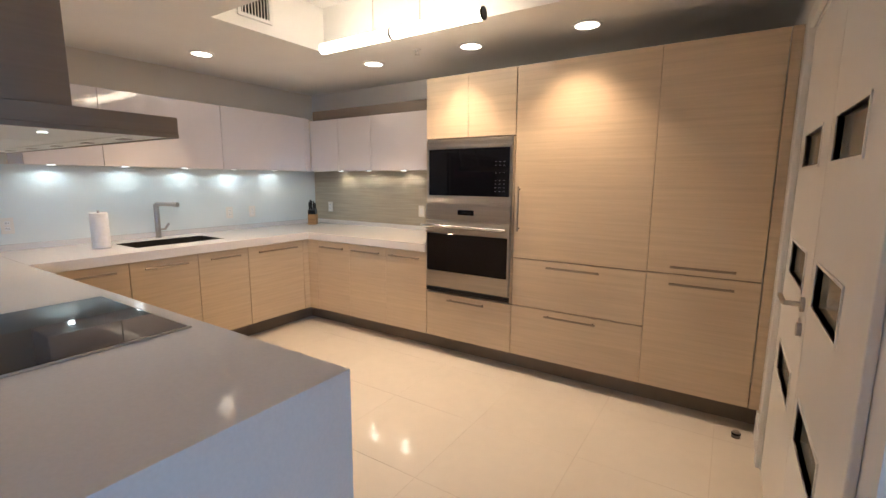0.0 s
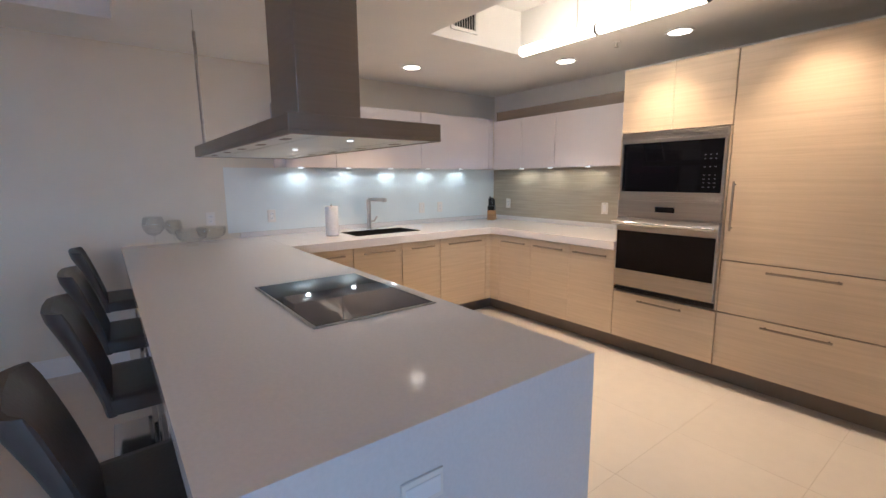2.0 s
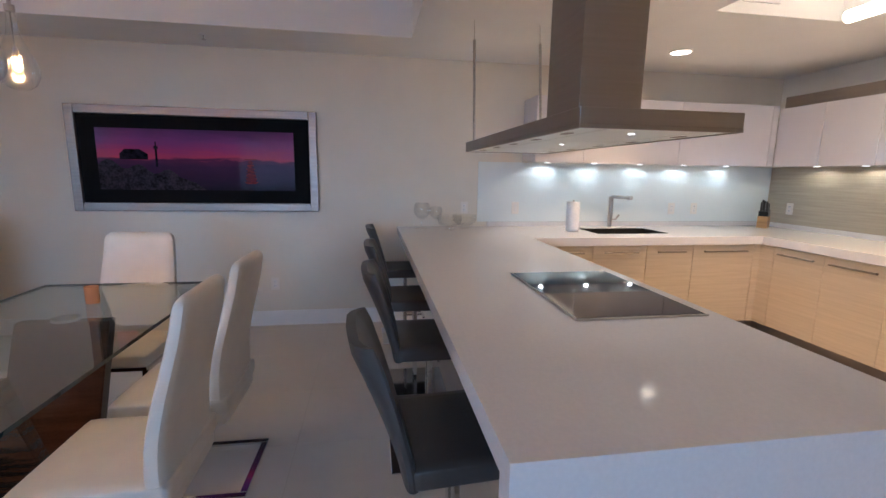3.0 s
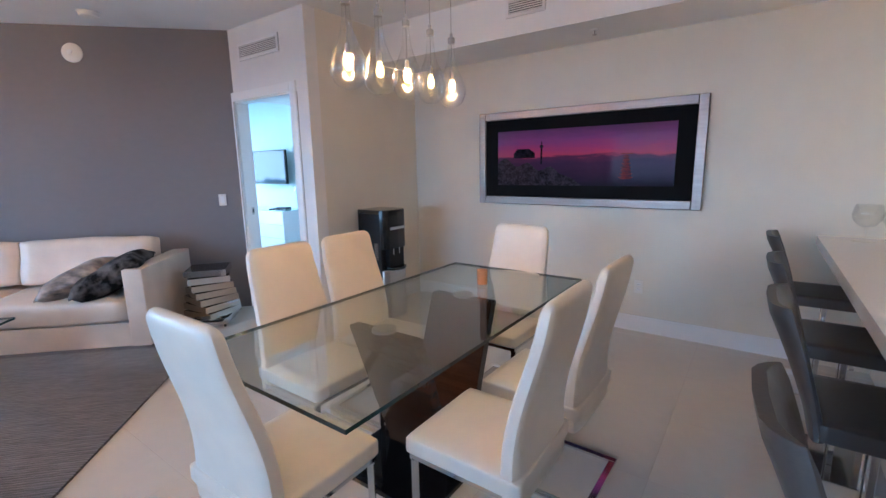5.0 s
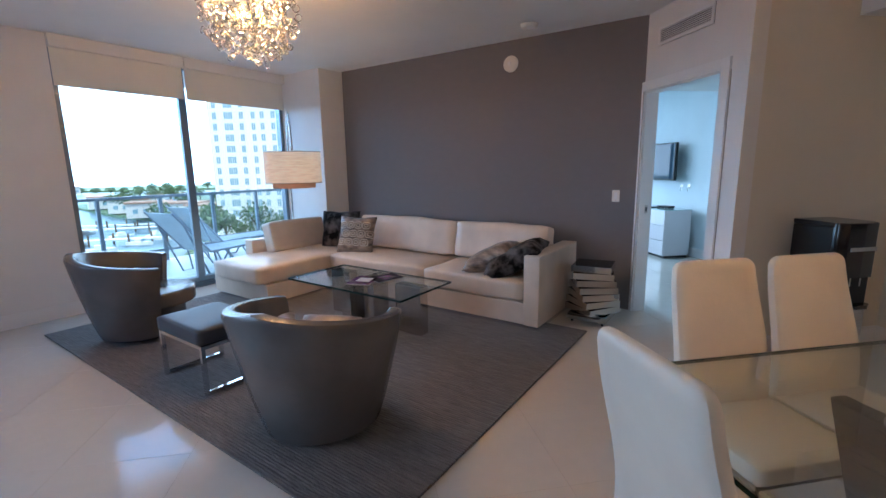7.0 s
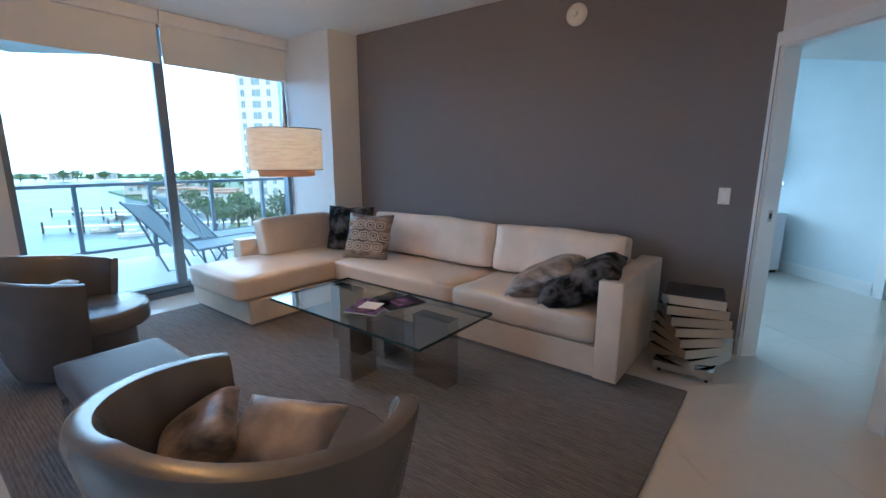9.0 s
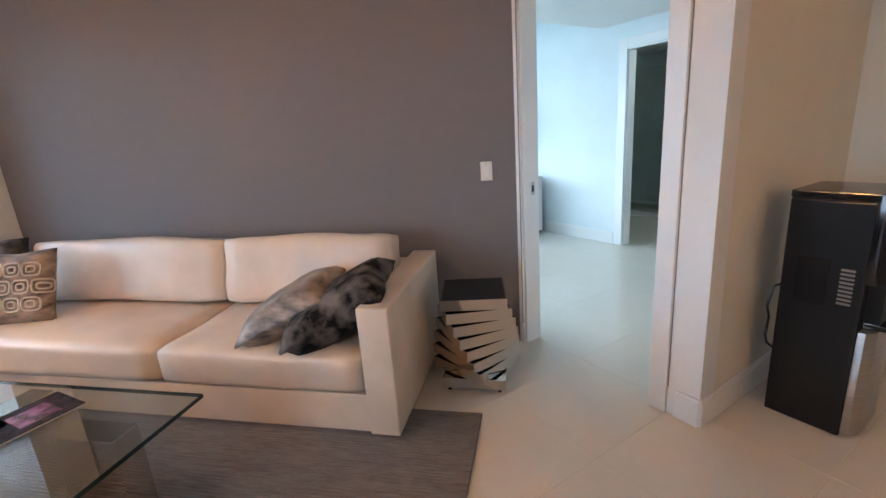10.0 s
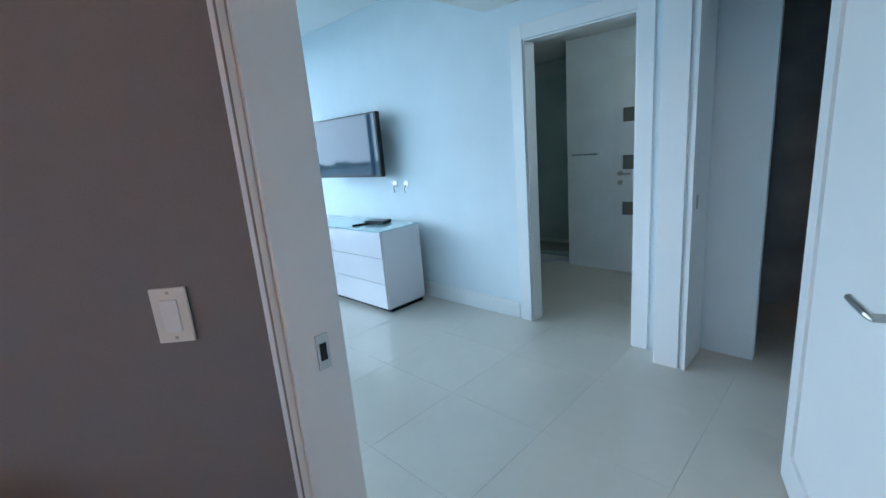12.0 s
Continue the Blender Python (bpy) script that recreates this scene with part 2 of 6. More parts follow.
M_TRUNK = material("bark", (0.16, 0.11, 0.07), 0.9, vary=0.2)
M_HOUSE = material("far_house_render", (0.75, 0.72, 0.68), 0.8, vary=0.05)
M_ROOF = material("far_roof", (0.42, 0.24, 0.16), 0.8, vary=0.1)
M_SLING = material("lounger_sling", (0.48, 0.58, 0.63), 0.7, vary=0.05)
M_BOATWHITE = material("boat_gelcoat", (0.8, 0.8, 0.8), 0.3, vary=0.02)


# ---- mesh helpers ----
def box(x0, x1, y0, y1, z0, z1, bevel=0.0, segs=2):
    bm = bmesh.new()
    bmesh.ops.create_cube(bm, size=1)
    for v in bm.verts:
        v.co = Vector((x0 + (v.co.x + 0.5) * (x1 - x0), y0 + (v.co.y + 0.5) * (y1 - y0), z0 + (v.co.z + 0.5) * (z1 - z0)))
    if bevel:
        bmesh.ops.bevel(bm, geom=bm.edges[:], offset=bevel, segments=segs, profile=0.6, affect="EDGES")
    return bm


def joined(*parts_of):
    out = bmesh.new()
    for one in parts_of:
        me = bpy.data.meshes.new("tmp")
        one.to_mesh(me)
        one.free()
        out.from_mesh(me)
        bpy.data.meshes.remove(me)
    return out


def moved(bm, m):
    bmesh.ops.transform(bm, matrix=m, verts=bm.verts[:])
    return bm


def lathe(profile, segs=32, at=(0, 0, 0)):
    """Turn (radius, z) pairs round the z axis."""
    bm = bmesh.new()
    rings = []
    for r, z in profile:
        if r < 1e-5:
            rings.append([bm.verts.new((at[0], at[1], at[2] + z))])
        else:
            rings.append([bm.verts.new((at[0] + r * math.cos(2 * math.pi * k / segs), at[1] + r * math.sin(2 * math.pi * k / segs), at[2] + z)) for k in range(segs)])
    for low, high in zip(rings, rings[1:]):
        for k in range(segs):
            j = (k + 1) % segs
            if len(low) == 1 and len(high) > 1:
                bm.faces.new((low[0], high[j], high[k]))
            elif len(high) == 1 and len(low) > 1:
                bm.faces.new((low[k], low[j], high[0]))
            elif len(low) > 1:
                bm.faces.new((low[k], low[j], high[j], high[k]))
    bmesh.ops.recalc_face_normals(bm, faces=bm.faces[:])
    return bm


def rod(radius, z0, z1, x=0.0, y=0.0, segs=16):
    return lathe([(0, z0), (radius * 0.97, z0), (radius, z0 + 0.001), (radius, z1 - 0.001), (radius * 0.97, z1), (0, z1)], segs, (x, y, 0))


def tube(points, radius, segs=10):
    """A round bar along points."""
    bm = bmesh.new()
    pts = [Vector(p) for p in points]
    rings, side = [], None
    for k, p in enumerate(pts):
        way = (pts[min(k + 1, len(pts) - 1)] - pts[max(k - 1, 0)]).normalized()
        side = way.orthogonal().normalized() if side is None else (side - way * side.dot(way)).normalized()
        up = way.cross(side)
        rings.append([bm.verts.new(p + radius * (math.cos(2 * math.pi * j / segs) * side + math.sin(2 * math.pi * j / segs) * up)) for j in range(segs)])
    for low, high in zip(rings, rings[1:]):
        for j in range(segs):
            bm.faces.new((low[j], low[(j + 1) % segs], high[(j + 1) % segs], high[j]))
    bm.faces.new(rings[0][::-1]), bm.faces.new(rings[-1])
    return bm


def slab(outline, z0, z1, bevel=0.0):
    """A flat body with that outline in plan."""
    bm = bmesh.new()
    low = [bm.verts.new((x, y, z0)) for x, y in outline]
    high = [bm.verts.new((x, y, z1)) for x, y in outline]
    n = len(outline)
    bm.faces.new(low[::-1]), bm.faces.new(high)
    for k in range(n):
        bm.faces.new((low[k], low[(k + 1) % n], high[(k + 1) % n], high[k]))
    bmesh.ops.recalc_face_normals(bm, faces=bm.faces[:])
    if bevel:
        bmesh.ops.bevel(bm, geom=bm.edges[:], offset=bevel, segments=2, profile=0.6, affect="EDGES")
    return bm


def grid_slab(xs, ys, left_out, z0, z1):
    """A flat body of the cells between the lines xs and ys, but for those (column, row) left out."""
    bm = bmesh.new()
    nx, ny = len(xs) - 1, len(ys) - 1
    filled = {(i, j) for i in range(nx) for j in range(ny)} - set(left_out)
    grid = {(i, j, k): bm.verts.new((xs[i], ys[j], z)) for i in range(nx + 1) for j in range(ny + 1) for k, z in enumerate((z0, z1))}
    for i, j in filled:
        corners = ((i, j), (i + 1, j), (i + 1, j + 1), (i, j + 1))
        bm.faces.new([grid[(*c, 1)] for c in corners])
        bm.faces.new([grid[(*c, 0)] for c in corners[::-1]])
        for c, d, beside in zip(corners, corners[1:] + corners[:1], ((i, j - 1), (i + 1, j), (i, j + 1), (i - 1, j))):
            if beside not in filled:
                bm.faces.new((grid[(*c, 0)], grid[(*d, 0)], grid[(*d, 1)], grid[(*c, 1)]))
    bmesh.ops.delete(bm, geom=[v for v in bm.verts if not v.link_faces], context="VERTS")
    return bm


def cushion(x0, x1, y0, y1, z0, z1, power=7.0, puff=0.0, crease=0.0, cuts=9, seed=0):
    """An upholstered block: a rounded box whose top swells by puff and whose skin creases."""
    bm = bmesh.new()
    bmesh.ops.create_cube(bm, size=2)
    bmesh.ops.subdivide_edges(bm, edges=bm.edges[:], cuts=cuts, use_grid_fill=True)
    half = Vector(((x1 - x0) / 2, (y1 - y0) / 2, (z1 - z0) / 2))
    mid = Vector(((x0 + x1) / 2, (y0 + y1) / 2, (z0 + z1) / 2))
    small = min(half)
    for v in bm.verts:
        p = v.co.copy()
        q = Vector([math.copysign(abs(c) ** 0.9, c) for c in p])
        # round the corners by about the same length on every side
        r = 0.45 * small
        inner = Vector([max(abs(q[i]) * half[i] - (half[i] - r), 0) for i in range(3)])
        if inner.length > 1e-6:
            core = Vector([math.copysign(min(abs(q[i]) * half[i], half[i] - r), q[i]) for i in range(3)])
            length = (sum((c / r) ** power ** 0.5 for c in inner)) ** (1 / power ** 0.5)
            inner = inner / max(length, 1e-6) * min(1.0, max(inner) / r)
            w = core + Vector([math.copysign(inner[i], q[i]) for i in range(3)])
        else:
            w = Vector([q[i] * half[i] for i in range(3)])
        w.z += puff * (1 - p.x * p.x) * (1 - p.y * p.y) * (0.5 + 0.5 * p.z)
        if crease:
            n = noise.noise_vector(Vector((w.x * 3 + seed, w.y * 3, w.z * 6))) * crease
            w += n
        v.co = mid + w
    for f in bm.faces:
        f.smooth = True
    return bm


def scatter_pillow(width, height, depth, crease=0.012, seed=0, cuts=13):
    """A soft square pillow standing in the xz plane with pinched corners, thickest in the middle."""
    bm = bmesh.new()
    bmesh.ops.create_cube(bm, size=2)
    bmesh.ops.subdivide_edges(bm, edges=bm.edges[:], cuts=cuts, use_grid_fill=True)
    for v in bm.verts:
        p = v.co
        thick = max(0.0, (1 - p.x ** 4) * (1 - p.z ** 4)) ** 0.5
        pinch = 1 - 0.07 * (1 - abs(p.x)) * abs(p.z) - 0.07 * (1 - abs(p.z)) * abs(p.x)
        w = Vector((p.x * width / 2 * pinch, p.y * depth / 2 * (0.06 + 0.94 * thick), p.z * height / 2 * pinch))
        w += noise.noise_vector(Vector((w.x * 7 + seed, w.y * 7, w.z * 7))) * crease
        v.co = w
    for f in bm.faces:
        f.smooth = True
    return bm


def part(name, bm, mat, parent, label="", smooth=None):
    me = bpy.data.meshes.new(name)
    if smooth:
        for f in bm.faces:
            f.smooth = True
    bm.to_mesh(me)
    bm.free()
    me.materials.append(mat)
    if smooth == "auto":
        me.set_sharp_from_angle(angle=radians(35))
    ob = new(name, me)
    ob.parent = parent
    if label:
        tagged(ob, label=label)
    return ob


def thing(name, label, category, at=(0, 0, 0), turn=0.0, group="", kind=""):
    ob = new(name)
    ob.empty_display_size = 0.1
    ob.matrix_world = Matrix.Translation(at) @ pose(0, 0, 0, 0, 0, turn)
    return tagged(ob, label, category, group, kind)


def solo(name, bm, mat, label, category, group="", kind="", m=None, smooth=None):
    ob = part(name, bm, mat, None, smooth=smooth)
    if m is not None:
        ob.matrix_world = m
    return tagged(ob, label, category, group, kind)


def structure(name, bm, mat, label="", category="wall"):
    return solo(name, bm, mat, label, category, kind="structure")


def wall(name, p0, p1, thick, z0, z1, mat, label, holes=()):
    """A wall whose room face runs from p0 to p1, with its body on the right hand; holes: (from, to, low, high) along it."""
    p0, p1 = Vector((*p0, 0)), Vector((*p1, 0))
    length = (p1 - p0).length
    cuts = sorted({0.0, length, *(h[0] for h in holes), *(h[1] for h in holes)})
    boxes = []
    for s0, s1 in zip(cuts, cuts[1:]):
        mid = (s0 + s1) / 2
        inside = [h for h in holes if h[0] < mid < h[1]]
        spans = [(z0, z1)]
        for h in inside:
            spans = [q for a, b in spans for q in ((a, min(b, h[2])), (max(a, h[3]), b)) if q[1] - q[0] > 1e-4]
        boxes += [box(s0, s1, -thick, 0, a, b) for a, b in spans]
    bm = joined(*boxes)
    bmesh.ops.remove_doubles(bm, verts=bm.verts[:], dist=1e-5)
    ob = structure(name, bm, mat, label)
    ob.matrix_world = Matrix.Translation(p0) @ pose(0, 0, 0, 0, 0, math.degrees(math.atan2((p1 - p0).y, (p1 - p0).x)))
    return ob

# ---- the large structure ----
HIGH, LOW = 2.78, 2.45
WX, NY, EX = -4.0, 4.22, 0.6
wall("wall_north", (EX, NY), (WX, NY), 0.15, -0.02, LOW + 0.4, M_WHITE_WALL, "white painted kitchen wall behind cabinets")
wall("wall_west", (WX, NY), (WX, -3.317), 0.15, -0.02, HIGH, M_WALL, "pale cream painted wall with large framed picture")
wall("wall_cooler", (WX, -3.317), (-2.687, -3.317), 0.12, -0.02, HIGH, M_WALL, "cream painted short wall behind the water cooler")
wall("wall_door", (-2.567, -3.317), (-2.567, -4.47), 0.12, -0.02, HIGH, M_WHITE_WALL, "white wall with bedroom doorway", [(0.238, 1.135, -0.02, 2.115)])
wall("wall_grey", (-2.567, -4.47), (0.272, -7.19), 0.15, -0.02, HIGH, M_GREY_WALL, "dark grey textured accent wall behind sofa")
WA = 6.13
column = structure("wall_column", slab([tuple(diag(a, b)[:2]) for a, b in ((5.30, -5.05), (WA + 0.15, -5.05), (WA + 0.15, -4.52), (5.32, -4.52))], -0.02, HIGH), M_WHITE_WALL, "white column beside the window")
WB0, WB1, WZ0, WZ1 = -4.517, -1.915, 0.06, 2.70
p0, p1 = diag(WA, -4.52), diag(WA, 0.35)
wall("wall_window", p0[:2], p1[:2], 0.15, -0.02, HIGH, M_WHITE_WALL, "pale painted wall round the balcony window", [(0.003, WB1 + 4.52, WZ0, WZ1)])
# unseen east wall; its opening is added to let in blue light
wall("wall_east", p1[:2], (p1.x, 1.35), 0.15, -0.02, HIGH, M_WHITE_WALL, "plain white wall with an added, unseen opening for light", [(0.6, 3.2, 0.9, 2.2)])
wall("wall_hall", (p1.x, 1.35), (EX, 1.35), 0.15, -0.02, HIGH, M_WHITE_WALL, "plain white wall")
DOOR_Y = (1.53, 3.05)
wall("wall_kitchen_east", (EX, 1.35), (EX, NY), 0.12, -0.02, HIGH, M_WHITE_WALL, "white wall with double closet door", [(DOOR_Y[0] - 1.35, DOOR_Y[1] - 1.35, -0.02, 2.12)])
# dark sheet close behind the doors stands in for the unlit closet
structure("wall_closet_back", box(EX + 0.13, EX + 0.16, 1.3, 3.3, 0, 2.4), M_CLOSETDIM, "closet interior behind the doors, shade put into its grey")

# bedroom and bathroom
BX = -5.05
structure("wall_bedroom_north", box(-4.95, -2.69, -3.44, -3.325, -0.02, HIGH), M_BED_WALL, "white bedroom wall beside the door")
wall("wall_bedroom_west", (BX, -4.50), (BX, -10.2), 0.12, -0.02, HIGH, M_BED_WALL, "pale blue-white bedroom wall with bathroom doorway", [(0.19, 0.98, -0.02, 2.107)])
# gray wall's back side is the bedroom's east side; window wall across its end
bw0, bw1 = diag(3.6, -10.75), diag(3.6, -5.10)
wall("wall_bedroom_window", bw0[:2], bw1[:2], 0.15, -0.02, HIGH, M_BED_WALL, "bedroom window wall", [(0.4, 5.3, 0.25, 2.6)])
structure("wall_bedroom_back", slab([(-2.70, -4.50), (-2.70, -4.66), (-1.01, -6.30), (-0.93, -6.22)], -0.02, HIGH), M_BED_WALL, "bedroom side of the grey wall")
structure("wall_closet_jamb", joined(box(-5.22, -4.90, -4.50, -4.34, -0.02, HIGH), box(-5.30, -5.24, -4.34, -4.04, -0.02, HIGH)), M_BED_WALL, "white stub wall beside the closet")
structure("wall_closet", joined(box(-6.45, -6.35, -4.40, -3.3, -0.02, HIGH), box(-6.45, -4.95, -3.33, -3.25, -0.02, HIGH), box(-6.45, -5.22, -4.44, -4.36, -0.02, HIGH)), M_CLOSETDIM, "closet interior, shade put into its grey")
structure("wall_closet_header", box(-5.02, -4.90, -4.34, -3.44, 2.11, HIGH), M_BED_WALL, "white header over the closet opening")
structure("wall_bathroom", joined(box(-6.75, -6.65, -6.02, -4.35, -0.02, 2.6), box(-6.75, -5.17, -4.44, -4.36, -0.02, 2.6), box(-7.65, -7.55, -7.2, -5.65, -0.02, 2.6), box(-7.6, -6.75, -6.02, -5.92, -0.02, 2.6), box(-7.65, -5.17, -7.25, -7.15, -0.02, 2.6)), M_GREYFAR, "dim bathroom walls")
structure("wall_shower", box(-7.55, -7.52, -7.15, -6.03, 0.06, 2.5), M_SHOWER, "dark tiled shower wall")

# ceilings
TX0, TX1, TY0, TY1 = -2.46, -0.45, 2.11, 3.03
SX, SY = -3.41, 0.31
structure("ceiling_kitchen", grid_slab((WX, SX, TX0, TX1, EX), (-3.317, SY, TY0, TY1, NY), ((1, 0), (2, 0), (3, 0), (2, 2)), LOW, LOW + 0.05), M_CEIL, "lowered white kitchen ceiling with light tray", "ceiling")
structure("ceiling_tray", joined(
    box(TX0 - 0.04, TX0, TY0 - 0.04, TY1 + 0.04, LOW + 0.05, HIGH), box(TX1, TX1 + 0.04, TY0 - 0.04, TY1 + 0.04, LOW + 0.05, HIGH),
    box(TX0, TX1, TY0 - 0.04, TY0, LOW + 0.05, HIGH), box(TX0, TX1, TY1, TY1 + 0.04, LOW + 0.05, HIGH)), M_CEIL, "white sides of the ceiling tray", "ceiling")
structure("ceiling_fascia", joined(box(SX - 0.04, SX, -3.317, SY, LOW + 0.05, HIGH), box(SX - 0.04, EX, SY, SY + 0.04, LOW + 0.05, HIGH)), M_CEIL, "white face of the lowered ceiling", "ceiling")
structure("ceiling", box(-4.2, 4.9, -8.6, 4.4, HIGH, HIGH + 0.12), M_CEIL, "smooth white ceiling", "ceiling")
structure("ceiling_bedroom", joined(box(-7.7, -2.69, -5.81, -3.33, 2.36, 2.42), box(-5.17, -4.2, -10.4, -5.81, 2.74, 2.86), box(-5.17, -4.2, -5.85, -5.81, 2.42, 2.74), box(-7.7, -5.17, -7.3, -5.81, 2.36, 2.42), box(-4.2, -2.2, -10.4, -8.6, 2.74, 2.86)), M_CEIL, "white bedroom ceiling", "ceiling")
structure("ceiling_bedroom_edge", box(-4.2, -2.4, -5.85, -5.81, 2.42, 2.74), M_CEIL, "step in the bedroom ceiling", "ceiling")

# floor slab under the tiles
floor = structure("floor", joined(box(-7.7, 5.0, -4.5, 4.3, -0.12, -0.0009), box(-7.7, -2.5, -10.6, -4.5, -0.12, -0.0009), slab([tuple(diag(a, b)[:2]) for a, b in ((1.2, -6.6), (3.7, -6.6), (3.7, -4.9), (6.28, -4.9), (6.28, 0.6), (1.5, 0.6))], -0.13, -0.0012)), M_GROUT, "polished cream porcelain tile floor", "floor")

# baseboards
def baseboard(p0, p1, height=0.14):
    p0, p1 = Vector((*p0, 0)), Vector((*p1, 0))
    n = (p1 - p0).length
    bm = joined(box(0, n, 0, 0.014, 0, height - 0.02), box(0, n, 0, 0.009, height - 0.02, height))
    ob = structure("baseboard", bm, M_TRIM, "tall white painted baseboard", "baseboard")
    ob.matrix_world = Matrix.Translation(p0) @ pose(0, 0, 0, 0, 0, math.degrees(math.atan2((p1 - p0).y, (p1 - p0).x)))

baseboard((WX, 0.2), (WX, -3.317))
baseboard((WX + 0.014, -3.317), (-2.567, -3.317))
baseboard((-2.567, -3.317), (-2.567, -3.43))
baseboard(tuple(diag(WA, WB1 + 0.01)[:2]), tuple(diag(WA, 0.33)[:2]))
baseboard((BX, -5.60), (BX, -10.0))
baseboard((EX, 3.15), (EX, 3.40))


def casing(name, y0, y1, top, x, depth, width, label, flip=1):
    """Door casing on both sides of a wall at x, with its jamb lining."""
    t = tagged(new(name), label, "door frame", kind="structure")
    for side, s in ((x, 1), (x - depth, -1)):
        a, b = sorted((side, side + s * 0.018))
        part("casing_side", box(a, b, y0 - width, y0, 0, top + width, 0.004), M_TRIM, t)
        part("casing_side", box(a, b, y1, y1 + width, 0, top + width, 0.004), M_TRIM, t)
        part("casing_head", box(a, b, y0, y1, top, top + width, 0.004), M_TRIM, t)
    part("jamb", box(x - depth, x, y0 - 0.001, y0 + 0.012, 0, top - 0.012), M_TRIM, t)
    part("jamb", box(x - depth, x, y1 - 0.012, y1 + 0.001, 0, top - 0.012), M_TRIM, t)
    part("jamb_head", box(x - depth, x, y0, y1, top - 0.012, top + 0.001), M_TRIM, t)
    return t

dc = casing("door_1", -4.452, -3.555, 2.115, -2.567, 0.12, 0.085, "white door frame of the bedroom doorway")
# flat tan strips paint the shadow line between casing and wall
for x, y in ((-2.5665, -3.4685), (-2.549, -4.4555)):
    part("shadow_strip", box(x - 0.001, x + 0.0015, y - 0.003, y + 0.003, 0.14, 2.112), M_TAUPE, dc, "narrow tan strip painting the shadow line beside the casing")
strike = part("strike_plate", joined(box(-2.655, -2.625, -4.4405, -4.4375, 0.985, 1.065, 0.001)), M_STEEL, dc, "small steel strike plate with dark slot")
part("slot", box(-2.648, -2.632, -4.4377, -4.4365, 1.005, 1.045), M_DARK, strike)
casing("door_2", -5.483, -4.692, 2.107, BX, 0.12, 0.10, "white door frame of the bathroom doorway")
casing("door_3", DOOR_Y[0], DOOR_Y[1], 2.12, EX + 0.12, 0.12, 0.08, "white frame of the closet double door")
cl = tagged(new("door_4"), "white frame of the bedroom closet opening", "door frame", kind="structure")
part("casing_side", box(-4.90, -4.88, -4.50, -4.36, 0, 2.2, 0.004), M_TRIM, cl)
part("casing_head", box(-4.90, -4.88, -4.36, -3.44, 2.10, 2.2, 0.004), M_TRIM, cl)
part("jamb", box(-5.20, -4.885, -4.34, -4.32, 0, 2.10), M_TRIM, cl)
part("strike_plate", box(-4.99, -4.96, -4.321, -4.317, 0.97, 1.05), M_STEEL, cl, "steel strike plate")


def lever(parent, x, y, z, way, along):
    """A lever handle on a face looking along way (x), pointing along y."""
    h = part("door_handle", joined(moved(rod(0.026, 0, 0.012), Matrix.Translation((x, y, z)) @ pose(0, 0, 0, 0, 90 * way, 0)), tube([(x, y, z), (x + way * 0.055, y, z), (x + way * 0.058, y + along * 0.012, z), (x + way * 0.058, y + along * 0.125, z)], 0.009)), M_STEEL, parent, "brushed steel lever handle", smooth="auto")
    part("lock_rose", moved(rod(0.024, 0, 0.014), Matrix.Translation((x, y, z - 0.09)) @ pose(0, 0, 0, 0, 90 * way, 0)), M_STEEL, h, smooth="auto")


def paned_door(name, y0, y1, x0, x1, panes, label, top=2.10):
    """A white door leaf in a plane of constant x with three letterbox panes."""
    t = thing(name, label, "door")
    zs = (0.605, 0.74, 1.06, 1.197, 1.512, 1.643)
    cells = [box(x0, x1, y0, panes[0], 0.01, top), box(x0, x1, panes[1], y1, 0.01, top)]
    cells += [box(x0, x1, panes[0], panes[1], a, b) for a, b in ((0.01, zs[0]), (zs[1], zs[2]), (zs[3], zs[4]), (zs[5], top))]
    part("leaf", joined(*cells), M_TRIM, t)
    for k in range(3):
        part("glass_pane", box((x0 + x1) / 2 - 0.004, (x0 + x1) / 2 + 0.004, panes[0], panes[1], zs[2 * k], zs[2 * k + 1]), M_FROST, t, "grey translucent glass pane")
        part("pane_bead", joined(*[box(x0 - 0.004, x1 + 0.004, a, b, c, d) for a, b, c, d in ((panes[0] - 0.01, panes[0], zs[2 * k] - 0.01, zs[2 * k + 1] + 0.01), (panes[1], panes[1] + 0.01, zs[2 * k] - 0.01, zs[2 * k + 1] + 0.01), (panes[0], panes[1], zs[2 * k + 1], zs[2 * k + 1] + 0.01), (panes[0], panes[1], zs[2 * k] - 0.01, zs[2 * k]))]), M_TRIM, t)
    return t

d1 = paned_door("closet_door", 2.29, 3.03, EX + 0.005, EX + 0.045, (2.45, 2.88), "white closet door leaf with three frosted panes")
lever(d1, EX + 0.005, 2.36, 1.03, -1, 1)
d2 = paned_door("closet_door", 1.55, 2.285, EX + 0.005, EX + 0.045, (1.81, 2.20), "white closet door leaf with three frosted panes")
d3 = paned_door("bathroom_door", -5.50, -4.68, -6.648, -6.61, (-5.41, -4.97), "white bathroom door with dark glass panes")
lever(d3, -6.61, -5.43, 1.02, 1, 1)
tr_ = thing("towel_rail", "short chrome towel rail on the bathroom wall", "towel rail", (-6.65, -5.80, 1.22))
part("bar", tube([(0.06, -0.14, 0), (0.06, 0.14, 0)], 0.009, 10), M_CHROME, tr_, smooth="auto")
for y in (-0.12, 0.12):
    part("bracket", tube([(0.001, y, 0), (0.06, y, 0)], 0.012, 10), M_CHROME, tr_, smooth="auto")
leaf = thing("bedroom_door", "white panelled door standing open into the bedroom", "door", (-4.24, -3.72, 0), 18.0)
